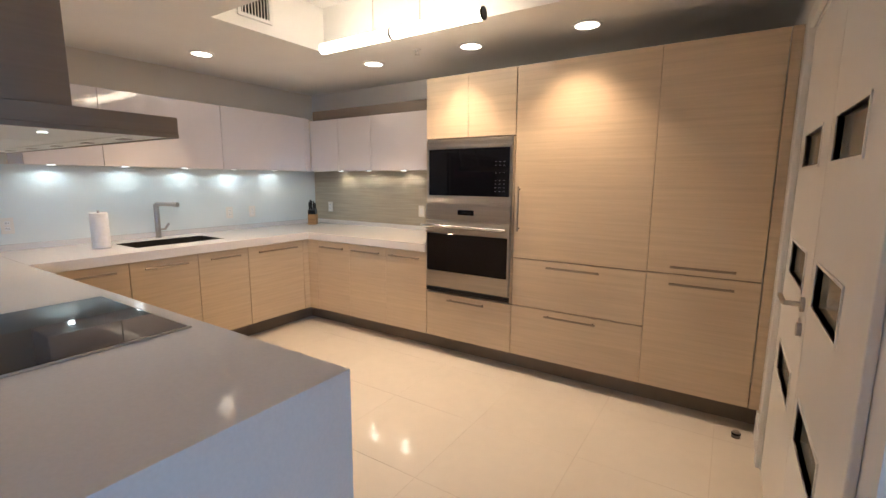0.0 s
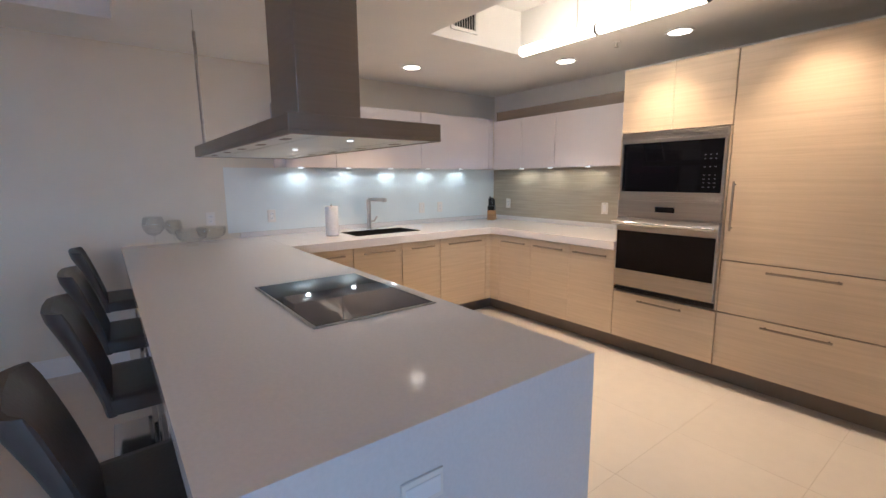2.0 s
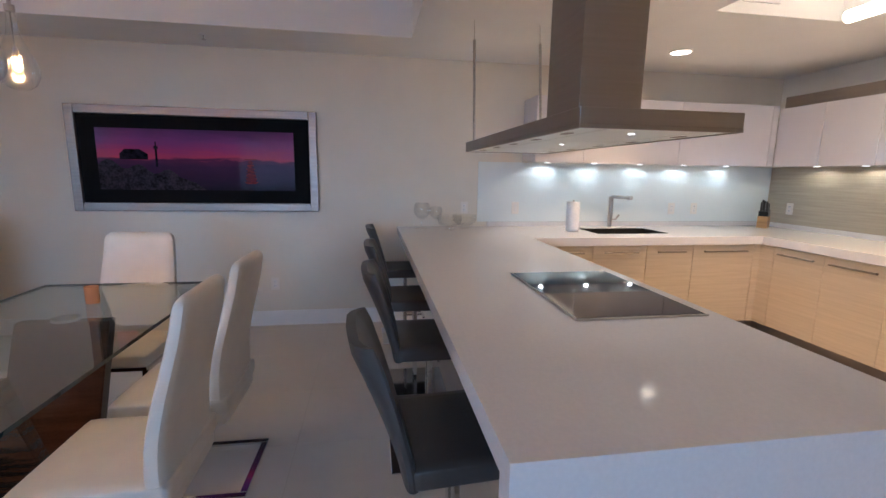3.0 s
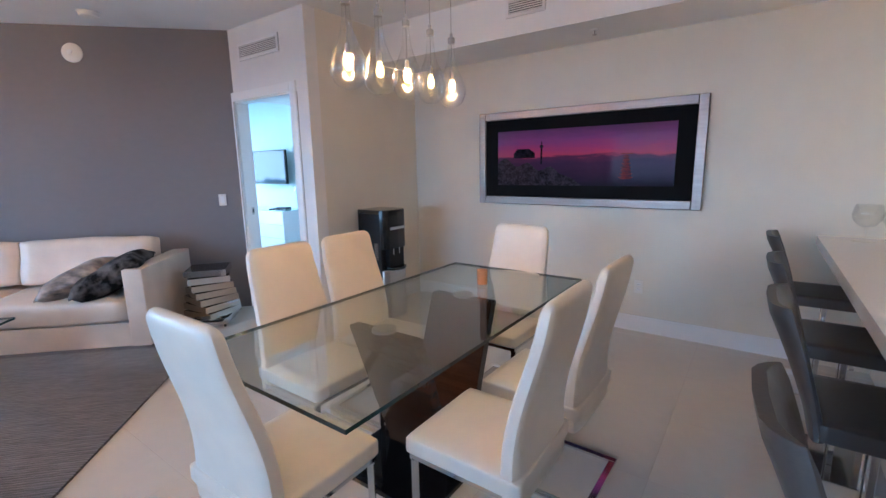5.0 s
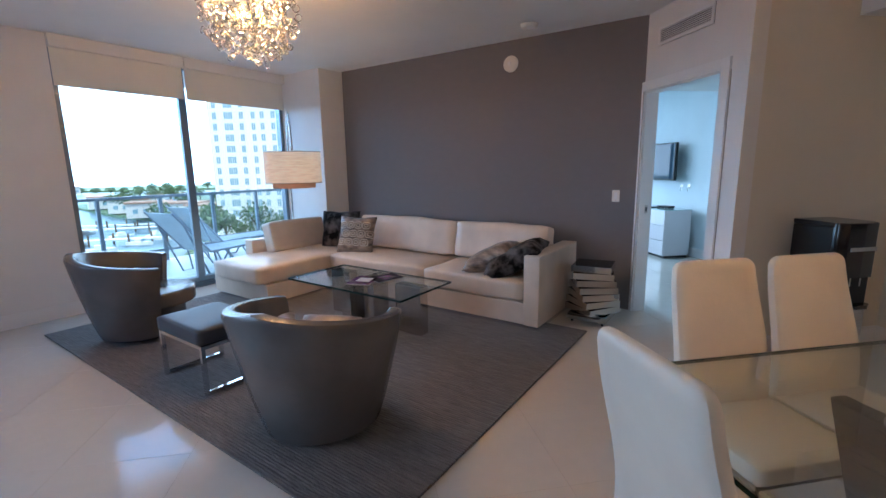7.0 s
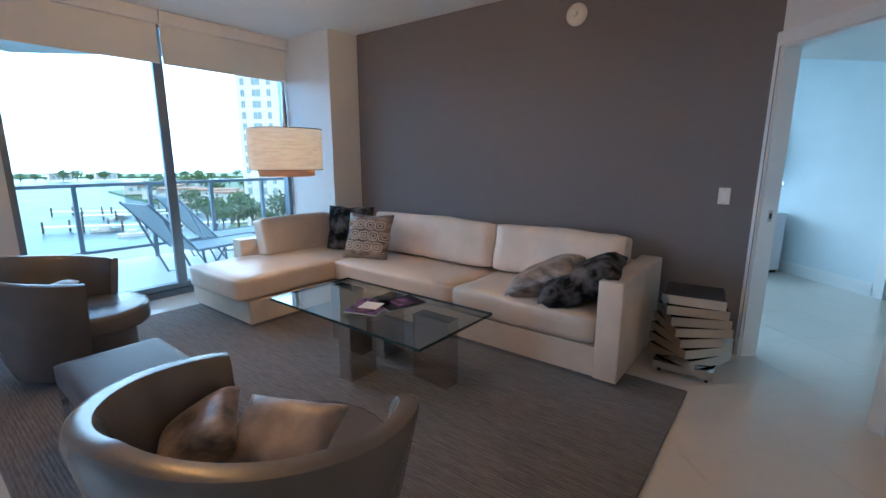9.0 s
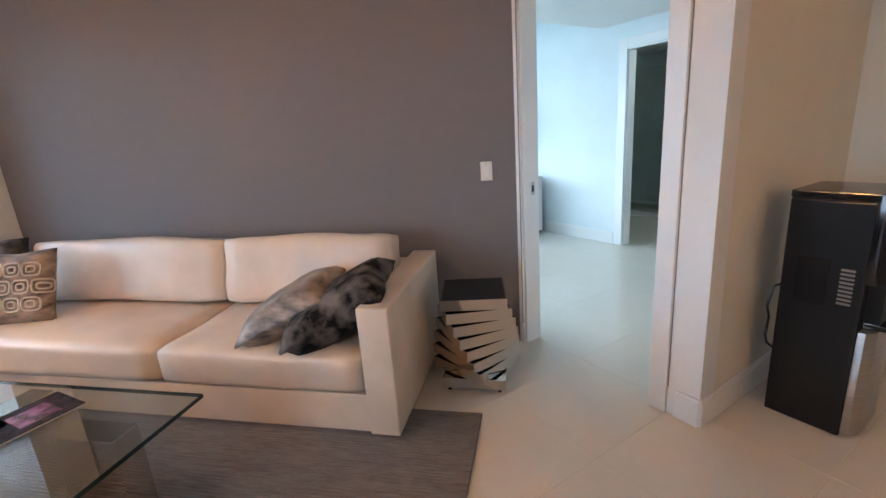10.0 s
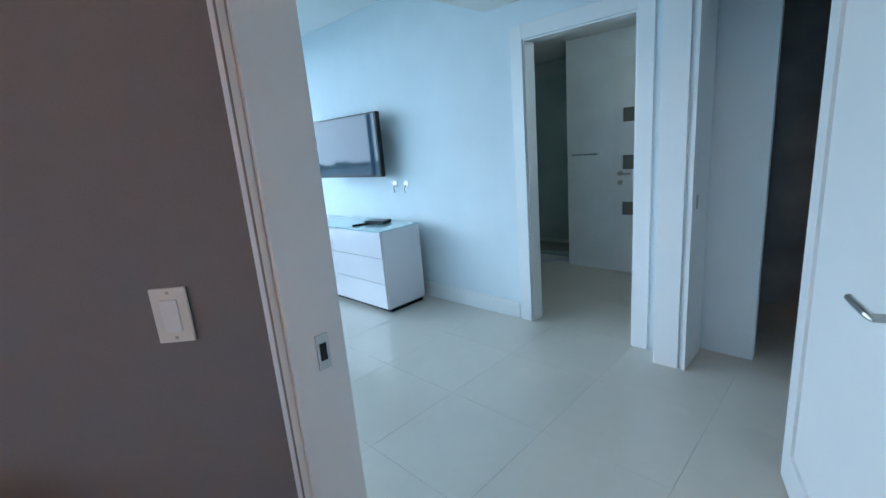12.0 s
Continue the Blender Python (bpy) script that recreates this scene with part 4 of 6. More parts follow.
for k, (dx, dy, h) in enumerate(((-0.025, -0.03, 0.13), (0.0, -0.03, 0.15), (0.025, -0.03, 0.12), (-0.022, 0.015, 0.16), (0.012, 0.015, 0.14), (0.026, 0.03, 0.11))):
    part("knife_handle", moved(box(-0.008, 0.008, -0.011, 0.011, 0, h * 0.72, 0.004), pose(dx, dy, 0.172, 8, 0, 0)), M_DARK, kb)


def goblet(at, bowl, stem, label):
    t = thing("wine_glass", label, "glass", at, group="glassware on the peninsula")
    part("foot", lathe([(0, 0), (bowl * 0.75, 0), (bowl * 0.75, 0.003), (0.012, 0.010), (0.006, 0.02), (0.006, stem)], 28), M_CLEAR, t, smooth=True)
    part("bowl", lathe([(0.006, stem), (bowl * 0.6, stem + bowl * 0.22), (bowl * 0.95, stem + bowl * 0.75), (bowl, stem + bowl * 1.15), (bowl * 0.92, stem + bowl * 1.65), (bowl * 0.8, stem + bowl * 1.95), (bowl * 0.785, stem + bowl * 1.95), (bowl * 0.9, stem + bowl * 1.65), (bowl * 0.97, stem + bowl * 1.15), (bowl * 0.92, stem + bowl * 0.77), (bowl * 0.57, stem + bowl * 0.25), (0, stem + 0.004)], 32), M_CLEAR, t, smooth=True)

goblet((-3.80, 0.44, 0.931), 0.075, 0.09, "large clear balloon glass on tall stem")
goblet((-3.88, 0.58, 0.931), 0.06, 0.08, "clear wine glass on a stem")
bw = thing("glass_bowl", "wide clear glass bowl on low foot", "bowl", (-3.72, 0.68, 0.931), group="glassware on the peninsula")
part("bowl", lathe([(0, 0.0), (0.05, 0.0), (0.05, 0.004), (0.02, 0.018), (0.06, 0.03), (0.10, 0.06), (0.115, 0.10), (0.108, 0.13), (0.105, 0.13), (0.11, 0.10), (0.095, 0.062), (0.055, 0.034), (0, 0.028)], 36), M_CLEAR, bw, smooth=True)
bw2 = copy_thing(bw, pose(-3.83, 0.84, 0.931))

# kitchen ceiling fittings
for x, y in DOWNLIGHTS:
    t = thing("downlight", "round recessed ceiling downlight with white rim", "ceiling light", (x, y, LOW), group="recessed downlights")
    part("rim", lathe([(0.075, -0.001), (0.098, -0.001), (0.098, -0.006), (0.088, -0.010), (0.075, -0.008), (0.075, -0.001)], 36), M_TRIM, t, smooth="auto")
    part("lens", lathe([(0, -0.004), (0.075, -0.004), (0.075, -0.0015), (0, -0.0015)], 32), M_DISC, t, "glowing lens")
ln = thing("linear_pendant", "two glowing glass tubes hung end to end", "ceiling light", (-1.56, 2.78, 2.38))
for x0, x1 in ((-0.655, -0.012), (0.012, 0.655)):
    part("tube", moved(lathe([(0, 0), (0.025, 0.0), (0.036, 0.012), (0.036, x1 - x0 - 0.012), (0.025, x1 - x0), (0, x1 - x0)], 24), Matrix.Translation((x0, 0, 0)) @ pose(0, 0, 0, 0, 90, 0)), M_TUBE, ln, "glowing tube", smooth="auto")
part("joint_ring", moved(rod(0.038, 0, 0.022, segs=24), Matrix.Translation((-0.011, 0, 0)) @ pose(0, 0, 0, 0, 90, 0)), M_STEEL, ln)
part("end_cap", moved(rod(0.037, 0, 0.012, segs=24), Matrix.Translation((0.655, 0, 0)) @ pose(0, 0, 0, 0, 90, 0)), M_DARK, ln)
for x in (-0.16, 0.22):
    part("cable", rod(0.003, 0.03, HIGH - 2.381, x, 0, 8), M_STEEL, ln, "thin steel suspension cable")
part("canopy", box(-0.3, 0.36, -0.04, 0.04, HIGH - 2.38 - 0.03, HIGH - 2.381, 0.004), M_TRIM, ln)


def grille(name, at, turn, wide, high, n, label, vertical=False):
    """A louvred grille facing local +y, hung with its centre at the place given."""
    t = thing(name, label, "vent", at, turn)
    part("backing", box(-wide / 2, wide / 2, 0, 0.003, -high / 2, high / 2), M_DARK, t)
    f = 0.022
    part("frame", joined(box(-wide / 2, wide / 2, 0.003, 0.014, high / 2 - f, high / 2), box(-wide / 2, wide / 2, 0.003, 0.014, -high / 2, -high / 2 + f), box(-wide / 2, -wide / 2 + f, 0.003, 0.014, -high / 2 + f, high / 2 - f), box(wide / 2 - f, wide / 2, 0.003, 0.014, -high / 2 + f, high / 2 - f)), M_TRIM, t)
    for k in range(n):
        q = (k + 0.5) / n
        if vertical:
            x = -wide / 2 + f + q * (wide - 2 * f)
            part("slat", moved(box(-0.008, 0.008, -0.001, 0.001, -high / 2 + f, high / 2 - f), pose(x, 0.008, 0, 0, 0, 40)), M_TRIM, t)
        else:
            z = -high / 2 + f + q * (high - 2 * f)
            part("slat", moved(box(-wide / 2 + f, wide / 2 - f, -0.001, 0.001, -0.007, 0.007), pose(0, 0.008, z, 35, 0, 0)), M_TRIM, t)
    return t

grille("air_vent", (TX0 + 0.001, 2.42, 2.62), -90, 0.26, 0.20, 9, "white air vent in the ceiling tray side", True)
grille("air_vent", (-2.566, -3.985, 2.545), -90, 0.63, 0.15, 7, "white air grille above the bedroom doorway")
grille("air_vent", (SX + 0.001, -1.72, 2.655), -90, 0.33, 0.14, 6, "white air vent in the lowered ceiling face")


def sprinkler(at):
    t = thing("sprinkler", "small white ceiling sprinkler head", "sprinkler", at, group="sprinklers")
    part("rose", lathe([(0, -0.001), (0.032, -0.001), (0.030, -0.006), (0.008, -0.008), (0, -0.008)], 24), M_TRIM, t, smooth="auto")
    part("head", joined(rod(0.006, -0.035, -0.008, segs=10), rod(0.016, -0.040, -0.035, segs=16)), M_STEEL, t)

sprinkler((-1.78, 3.35, LOW))
sprinkler((-3.65, -1.26, LOW))
dsr = thing("door_stop", "small brass floor door stop", "door stop", (0.50, 3.32, 0.0))
part("body", lathe([(0, 0), (0.022, 0), (0.022, 0.012), (0.017, 0.016), (0.020, 0.032), (0.014, 0.040), (0, 0.040)], 20), M_HOODSTEEL, dsr, smooth="auto")
part("rubber_ring", lathe([(0.019, 0.017), (0.024, 0.019), (0.024, 0.028), (0.019, 0.030), (0.019, 0.017)], 20), M_DARK, dsr)

# ---- dining area ----
def dining_chair():
    t = thing("dining_chair", "white leatherette dining chair with high back and chrome cantilever legs", "chair", group="chairs round the dining table")
    part("seat", cushion(-0.225, 0.225, -0.20, 0.26, 0.405, 0.475, puff=0.008, crease=0.002), M_CHAIRLEATHER, t)
    # back: one upholstered shell, narrower and thinner to the top
    bm = bmesh.new()
    rows = []
    heights = [k / 12 * 0.94 for k in range(13)] + [0.962, 0.978, 0.99, 0.997, 1.0]
    for s in heights:
        z = 0.36 + 0.695 * s
        turn_in = max(0.0, (s - 0.94) / 0.06)
        curl = max(0.0, 1 - turn_in ** 2) ** 0.5
        y = -0.165 - 0.075 * s ** 1.4 + 0.022 * math.sin(math.pi * s * 1.6)
        half = 0.224 - 0.036 * s ** 1.5 - 0.045 * (1 - curl)
        thick = (0.040 - 0.011 * s) * (0.12 + 0.88 * curl) * (0.75 if s == 0 else 1)
        ring = []
        for j in range(20):
            a = 2 * math.pi * j / 20
            cx, cy = math.cos(a), math.sin(a)
            ring.append(bm.verts.new((half * math.copysign(abs(cx) ** 0.35, cx), y + thick * math.copysign(abs(cy) ** 0.6, cy), z)))
        rows.append(ring)
    for low, high in zip(rows, rows[1:]):
        for j in range(20):
            bm.faces.new((low[j], low[(j + 1) % 20], high[(j + 1) % 20], high[j]))
    bm.faces.new(rows[0][::-1]), bm.faces.new(rows[-1])
    bmesh.ops.recalc_face_normals(bm, faces=bm.faces[:])
    part("backrest", bm, M_CHAIRLEATHER, t, smooth="auto")
    w = 0.205
    part("seat_frame", joined(box(-w - 0.012, w + 0.012, 0.225, 0.245, 0.385, 0.405), box(-w - 0.012, -w + 0.012, -0.16, 0.225, 0.388, 0.405), box(w - 0.012, w + 0.012, -0.16, 0.225, 0.388, 0.405)), M_CHROME, t)
    for s in (-1, 1):
        part("leg", box(s * w - 0.016, s * w + 0.016, 0.225, 0.237, 0.012, 0.386, 0.002, 1), M_CHROME, t, "flat chrome leg")
        part("runner", box(s * w - 0.016, s * w + 0.016, -0.25, 0.237, 0.0, 0.012, 0.002, 1), M_CHROME, t, "flat chrome floor runner")
    part("rear_bar", box(-w + 0.016, w - 0.016, -0.25, -0.218, 0.0, 0.012, 0.002, 1), M_CHROME, t)
    return t

chair = dining_chair()
seats = ((-1.36, -0.835, 180), (-1.89, -0.822, 179), (-1.395, -1.90, 0), (-1.865, -1.90, 1), (-2.46, -1.40, -91), (-0.81, -1.385, 91))
chair.matrix_world = pose(*seats[0][:2], 0, 0, 0, seats[0][2])
for x, y, turn in seats[1:]:
    copy_thing(chair, pose(x, y, 0, 0, 0, turn))

dt = thing("dining_table", "rectangular glass dining table on dark walnut V base", "table", (-1.69, -1.41, 0))
part("glass_top", box(-0.93, 0.95, -0.46, 0.46, 0.750, 0.762, 0.001, 1), M_TOPGLASS, dt, "clear thick glass top")
part("glass_edge", joined(box(-0.932, 0.952, -0.4625, -0.4605, 0.749, 0.763), box(-0.932, 0.952, 0.4605, 0.4625, 0.749, 0.763), box(-0.9325, -0.9305, -0.4605, 0.4605, 0.749, 0.763), box(0.9505, 0.9525, -0.4605, 0.4605, 0.749, 0.763)), M_EDGEGLASS, dt, "dark green polished glass edge")
for s, xt, xb in ((1, 0.31, 0.07), (-1, -0.33, -0.07)):
    bm = bmesh.new()
    half = 0.195
    low = [(xb - 0.03 * 1, -half), (xb + 0.03, -half), (xb + 0.03, half), (xb - 0.03, half)]
    vs = [bm.verts.new((x, y, 0.025)) for x, y in low] + [bm.verts.new((x + xt - xb, y, 0.735)) for x, y in low]
    for q in ((3, 2, 1, 0), (4, 5, 6, 7), (0, 1, 5, 4), (1, 2, 6, 5), (2, 3, 7, 6), (3, 0, 4, 7)):
        bm.faces.new([vs[i] for i in q])
    bmesh.ops.bevel(bm, geom=bm.edges[:], offset=0.004, segments=2, affect="EDGES")
    part("pedestal_slab", bm, M_WALNUT, dt, "slanted glossy walnut slab")
    part("glass_mount", rod(0.055, 0.735, 0.7495, xt, 0, 28), M_STEEL, dt, "round steel glass mount")
part("base_plate", box(-0.40, 0.42, -0.30, 0.30, 0.0, 0.025, 0.004), M_BLACKGLASS, dt, "black glass base plate")
cd = thing("candle_holder", "amber glass candle holder on the dining table", "candle holder", (-2.21, -1.40, 0.763))
part("glass", lathe([(0, 0), (0.028, 0), (0.030, 0.004), (0.031, 0.085), (0.027, 0.085), (0.026, 0.012), (0, 0.012)], 24), M_CANDLE, cd, smooth="auto")
part("candle", rod(0.022, 0.013, 0.06), M_PLASTIC, cd)

# pendants over the table
PEND = [(-1.253 - 0.1705 * k, -1.41) for k in range(5)]
cn = thing("pendant_canopy", "steel ceiling plate carrying the five pendants", "canopy", (-1.594, -1.41, HIGH - 0.03))
part("plate", box(-0.45, 0.45, -0.05, 0.05, 0.0, 0.029, 0.004), M_STEEL, cn)
drop = None
for x, y in PEND:
    if drop is None:
        drop = thing("glass_pendant", "clear teardrop glass pendant with glowing filament bulb", "pendant lamp", (x, y, 1.735), group="pendants over the table")
        outer = [(0.0, 0.0), (0.030, 0.006), (0.055, 0.026), (0.070, 0.062), (0.071, 0.085), (0.062, 0.120), (0.046, 0.155), (0.031, 0.190), (0.021, 0.225), (0.016, 0.265), (0.0145, 0.305)]
        part("glass_drop", lathe(outer, 32), M_CLEAR, drop, "clear teardrop glass", smooth=True)
        part("cap", joined(rod(0.017, 0.300, 0.325, segs=18), rod(0.007, 0.325, 0.345, segs=10)), M_STEEL, drop)
        part("cable", rod(0.0022, 0.345, HIGH - 0.031 - 1.735, segs=6), M_STEEL, drop)
        part("socket", joined(rod(0.009, 0.13, 0.165, segs=12), rod(0.002, 0.165, 0.30, segs=6)), M_STEEL, drop)
        part("bulb", lathe([(0, 0.070), (0.010, 0.073), (0.016, 0.088), (0.015, 0.105), (0.009, 0.122), (0.008, 0.13), (0, 0.13)], 16), M_BULB, drop, "glowing bulb", smooth=True)
    else:
        copy_thing(drop, pose(x, y, 1.735))
for x, y in (PEND[0], PEND[2], PEND[4]):
    lamp("pendant_lamp", "POINT", 11, AMBER, pose(x, y, 1.835), soft=0.022)

# framed print
M_MAT = material("black_mat_board", (0.008, 0.008, 0.009), 0.9, vary=0.05)
M_MAT.node_tree.nodes["Principled BSDF"].inputs["Specular IOR Level"].default_value = 0.1
pf = thing("framed_print", "wide framed sunset seascape print with black mat", "picture", (WX, -1.477, 1.51), -90)
W2, H2, FW = 0.995, 0.438, 0.072
for name, x0, x1, z0, z1 in (("frame_side", -W2, -W2 + FW, -H2, H2), ("frame_side", W2 - FW, W2, -H2, H2), ("frame_rail", -W2 + FW, W2 - FW, H2 - FW, H2), ("frame_rail", -W2 + FW, W2 - FW, -H2, -H2 + FW)):
    part(name, joined(box(x0, x1, 0.001, 0.035, z0, z1, 0.008, 3)), M_PEWTER, pf, "brushed pewter frame moulding")
part("mat", box(-W2 + FW, W2 - FW, 0.003, 0.012, -H2 + FW, H2 - FW), M_MAT, pf, "black mat board")


def seascape():
    m = material("sunset_print", (0.2, 0.03, 0.08), 0.25, vary=0.3)
    nodes, links = m.node_tree.nodes, m.node_tree.links
    bsdf = nodes["Principled BSDF"]
    coords, split, ramp, nz, add = (nodes.new(k) for k in ("ShaderNodeTexCoord", "ShaderNodeSeparateXYZ", "ShaderNodeValToRGB", "ShaderNodeTexNoise", "ShaderNodeMath"))
    span, scaled, mp = nodes.new("ShaderNodeMapRange"), nodes.new("ShaderNodeMath"), nodes.new("ShaderNodeMapping")
    mp.inputs["Scale"].default_value = (1.6, 1, 9)
    links.new(coords.outputs["Object"], split.inputs[0]), links.new(coords.outputs["Object"], mp.inputs[0])
    links.new(mp.outputs[0], nz.inputs["Vector"])
    nz.inputs["Scale"].default_value, nz.inputs["Detail"].default_value = 2.2, 5
    span.inputs[1].default_value, span.inputs[2].default_value = -0.25, 0.25
    links.new(split.outputs[2], span.inputs[0])
    scaled.operation, scaled.inputs[1].default_value = "MULTIPLY_ADD", 0.22
    links.new(nz.outputs[0], scaled.inputs[0])
    add.operation, add.inputs[1].default_value = "ADD", -0.11
    links.new(span.outputs[0], scaled.inputs[2])
    links.new(scaled.outputs[0], add.inputs[0])
    links.new(add.outputs[0], ramp.inputs[0])
    r = ramp.color_ramp
    r.elements[0].position, r.elements[0].color = 0.0, (0.012, 0.006, 0.02, 1)
    r.elements[1].position, r.elements[1].color = 1.0, (0.10, 0.03, 0.11, 1)
    for p, c in ((0.40, (0.045, 0.012, 0.05)), (0.50, (0.09, 0.015, 0.06)), (0.54, (0.42, 0.04, 0.10)), (0.66, (0.30, 0.035, 0.14)), (0.82, (0.19, 0.04, 0.17))):
        r.elements.new(p).color = (*c, 1)
    links.new(ramp.outputs[0], bsdf.inputs["Base Color"])
    bsdf.inputs["Roughness"].default_value, bsdf.inputs["Specular IOR Level"].default_value = 0.6, 0.15
    bsdf.inputs["Coat Weight"].default_value, bsdf.inputs["Coat Roughness"].default_value = 0.06, 0.05
    return m

part("print", box(-0.79, 0.79, 0.012, 0.0135, -0.255, 0.255), seascape(), pf, "purple and crimson sunset over a dark sea")
M_INK = material("print_ink_dark", (0.012, 0.009, 0.016), 0.7, gloss=0.05, vary=0.5, scale=30)
M_INKGREY = material("print_ink_grey", (0.030, 0.024, 0.032), 0.7, gloss=0.05, vary=0.62, scale=16, grain=0.5, bump_scale=55)
M_INKRED = material("print_ink_red", (0.20, 0.022, 0.022), 0.7, gloss=0.05, vary=0.3, scale=20, stretch=(1, 1, 8))
# the headland, house and lighthouse of the print; x runs to the south end
rock = [(0.79, -0.255), (0.79, -0.05)] + [(0.76 - 0.04 * k, -0.02 + 0.03 * math.sin(k * 1.1) - 0.007 * k) for k in range(17)] + [(0.04, -0.19), (-0.05, -0.255)]
bm = slab(rock, 0.0136, 0.0146)
part("headland", moved(bm, Matrix(((1, 0, 0, 0), (0, 0, 1, 0), (0, 1, 0, 0), (0, 0, 0, 1)))), M_INKGREY, pf, "dark rocky headland in the print")
part("printed_house", joined(moved(slab([(0.40, 0.0), (0.62, 0.0), (0.62, 0.045), (0.58, 0.085), (0.46, 0.085), (0.40, 0.045)], 0.0147, 0.0152), Matrix(((1, 0, 0, 0), (0, 0, 1, 0), (0, 1, 0, 0.0), (0, 0, 0, 1))))), M_INK, pf)
part("printed_lighthouse", joined(box(0.326, 0.344, 0.0147, 0.0152, -0.06, 0.09), box(0.318, 0.352, 0.0147, 0.0152, 0.09, 0.115), box(0.330, 0.340, 0.0147, 0.0152, 0.115, 0.15)), M_INK, pf)
part("printed_sun", joined(box(-0.47, -0.37, 0.0147, 0.0150, 0.012, 0.018), *[box(-0.42 - w, -0.42 + w, 0.0147, 0.0150, -0.006 - 0.0105 * k, 0.0005 - 0.0105 * k) for k, w in enumerate(0.016 + 0.0018 * q + 0.010 * math.sin(q * 2.3) for q in range(19))]), M_INKRED, pf)

# water cooler
wc = thing("water_cooler", "tall black water cooler with steel lower door", "water cooler", (-3.11, -3.02, 0))
part("cabinet", box(-0.16, 0.16, -0.185, 0.10, 0.0, 1.03, 0.012), M_DARK, wc)
part("front_shell", slab([(-0.16, 0.09), (0.16, 0.09), (0.155, 0.125), (0.11, 0.16), (0.0, 0.172), (-0.11, 0.16), (-0.155, 0.125)], 0.70, 1.06, 0.006), M_GLOSSBLACK, wc, "rounded glossy black upper front", smooth="auto")
part("top_cover", slab([(-0.16, -0.185), (0.16, -0.185), (0.16, 0.10), (0.11, 0.155), (-0.11, 0.155), (-0.16, 0.10)], 1.03, 1.062, 0.006), M_GLOSSBLACK, wc)
part("control_strip", box(-0.10, 0.10, 0.168, 0.178, 0.88, 0.905, 0.003), M_STEEL, wc, "silver control strip")
part("dispenser_recess", box(-0.10, 0.10, 0.10, 0.150, 0.52, 0.70), M_DARK, wc)
part("drip_tray", slab([(-0.11, 0.10), (0.11, 0.10), (0.10, 0.18), (0.04, 0.215), (-0.04, 0.215), (-0.10, 0.18)], 0.50, 0.525, 0.004), M_GLOSSBLACK, wc)
part("tap_spout", joined(rod(0.012, 0.64, 0.70, -0.04, 0.14), rod(0.012, 0.64, 0.70, 0.04, 0.14)), M_STEEL, wc)
part("lower_door", slab([(-0.155, 0.10), (0.155, 0.10), (0.15, 0.125), (0.105, 0.152), (-0.105, 0.152), (-0.15, 0.125)], 0.02, 0.495, 0.004), M_STEEL, wc, "brushed steel lower door", smooth="auto")
for k in range(9):
    part("side_vent_slat", box(0.158, 0.164, 0.02, 0.065, 0.60 + 0.018 * k, 0.609 + 0.018 * k), M_HOODSTEEL, wc)
part("side_panel", box(0.160, 0.1635, -0.13, -0.02, 0.58, 0.78), M_GLOSSBLACK, wc)
part("power_cord", tube([(0.08, -0.19, 0.62), (0.10, -0.225, 0.60), (0.12, -0.235, 0.50), (0.10, -0.23, 0.44), (0.13, -0.225, 0.36), (0.12, -0.22, 0.32), (0.11, -0.20, 0.30)], 0.006, 8), M_DARK, wc, "black power cord")

# bar stools
def bar_stool():
    t = thing("bar_stool", "charcoal leatherette counter stool on flat chrome pedestal", "stool", group="stools along the peninsula")
    part("seat", cushion(-0.215, 0.215, -0.18, 0.23, 0.575, 0.64, puff=0.006, crease=0.002), M_STOOLLEATHER, t)
    bm = bmesh.new()
    rows = []
    for k in range(12):
        s = k / 11
        z, y = 0.575 + 0.41 * s, -0.165 - 0.155 * s ** 1.25
        half = 0.215 - 0.03 * s ** 2
        ring = []
        for j in range(20):
            a = 2 * math.pi * j / 20
            cx, cy = math.cos(a), math.sin(a)
            bow = 0.05 * (abs(cx) ** 2) * s
            ring.append(bm.verts.new((half * math.copysign(abs(cx) ** 0.4, cx), y + bow + 0.024 * math.copysign(abs(cy) ** 0.6, cy) * (0.6 if k == 11 else 1), z)))
        rows.append(ring)
    for low, high in zip(rows, rows[1:]):
        for j in range(20):
            bm.faces.new((low[j], low[(j + 1) % 20], high[(j + 1) % 20], high[j]))
    bm.faces.new(rows[0][::-1]), bm.faces.new(rows[-1])
    bmesh.ops.recalc_face_normals(bm, faces=bm.faces[:])
    part("backrest", bm, M_STOOLLEATHER, t, smooth="auto")
    part("column", joined(box(-0.055, -0.02, -0.012, 0.012, 0.012, 0.575, 0.003, 1), box(0.02, 0.055, -0.012, 0.012, 0.012, 0.575, 0.003, 1)), M_CHROME, t, "twin flat chrome column")
    part("base_plate", box(-0.20, 0.20, -0.20, 0.20, 0, 0.012, 0.003, 1), M_CHROME, t, "flat square chrome base")
    part("footrest", joined(box(-0.14, 0.14, 0.14, 0.16, 0.20, 0.215), box(-0.05, -0.03, 0.0, 0.14, 0.20, 0.215), box(0.03, 0.05, 0.0, 0.14, 0.20, 0.215)), M_CHROME, t)
    return t

stool = bar_stool()
for k, (x, turn) in enumerate(((-1.10, 4), (-1.93, 0), (-2.68, -1), (-3.58, 1))):
    m = pose(x, 0.27 if k else 0.245, 0, 0, 0, turn)
    if k == 0:
        stool.matrix_world = m
    else:
        copy_thing(stool, m)


# ---- living room ----
def living(name, label, category, a, b, turn=0.0, z=0.0, group=""):
    return thing(name, label, category, diag(a, b, z), turn - 45, group)

rug = living("rug", "large dark grey ribbed loop rug", "rug", 3.57, -2.775)
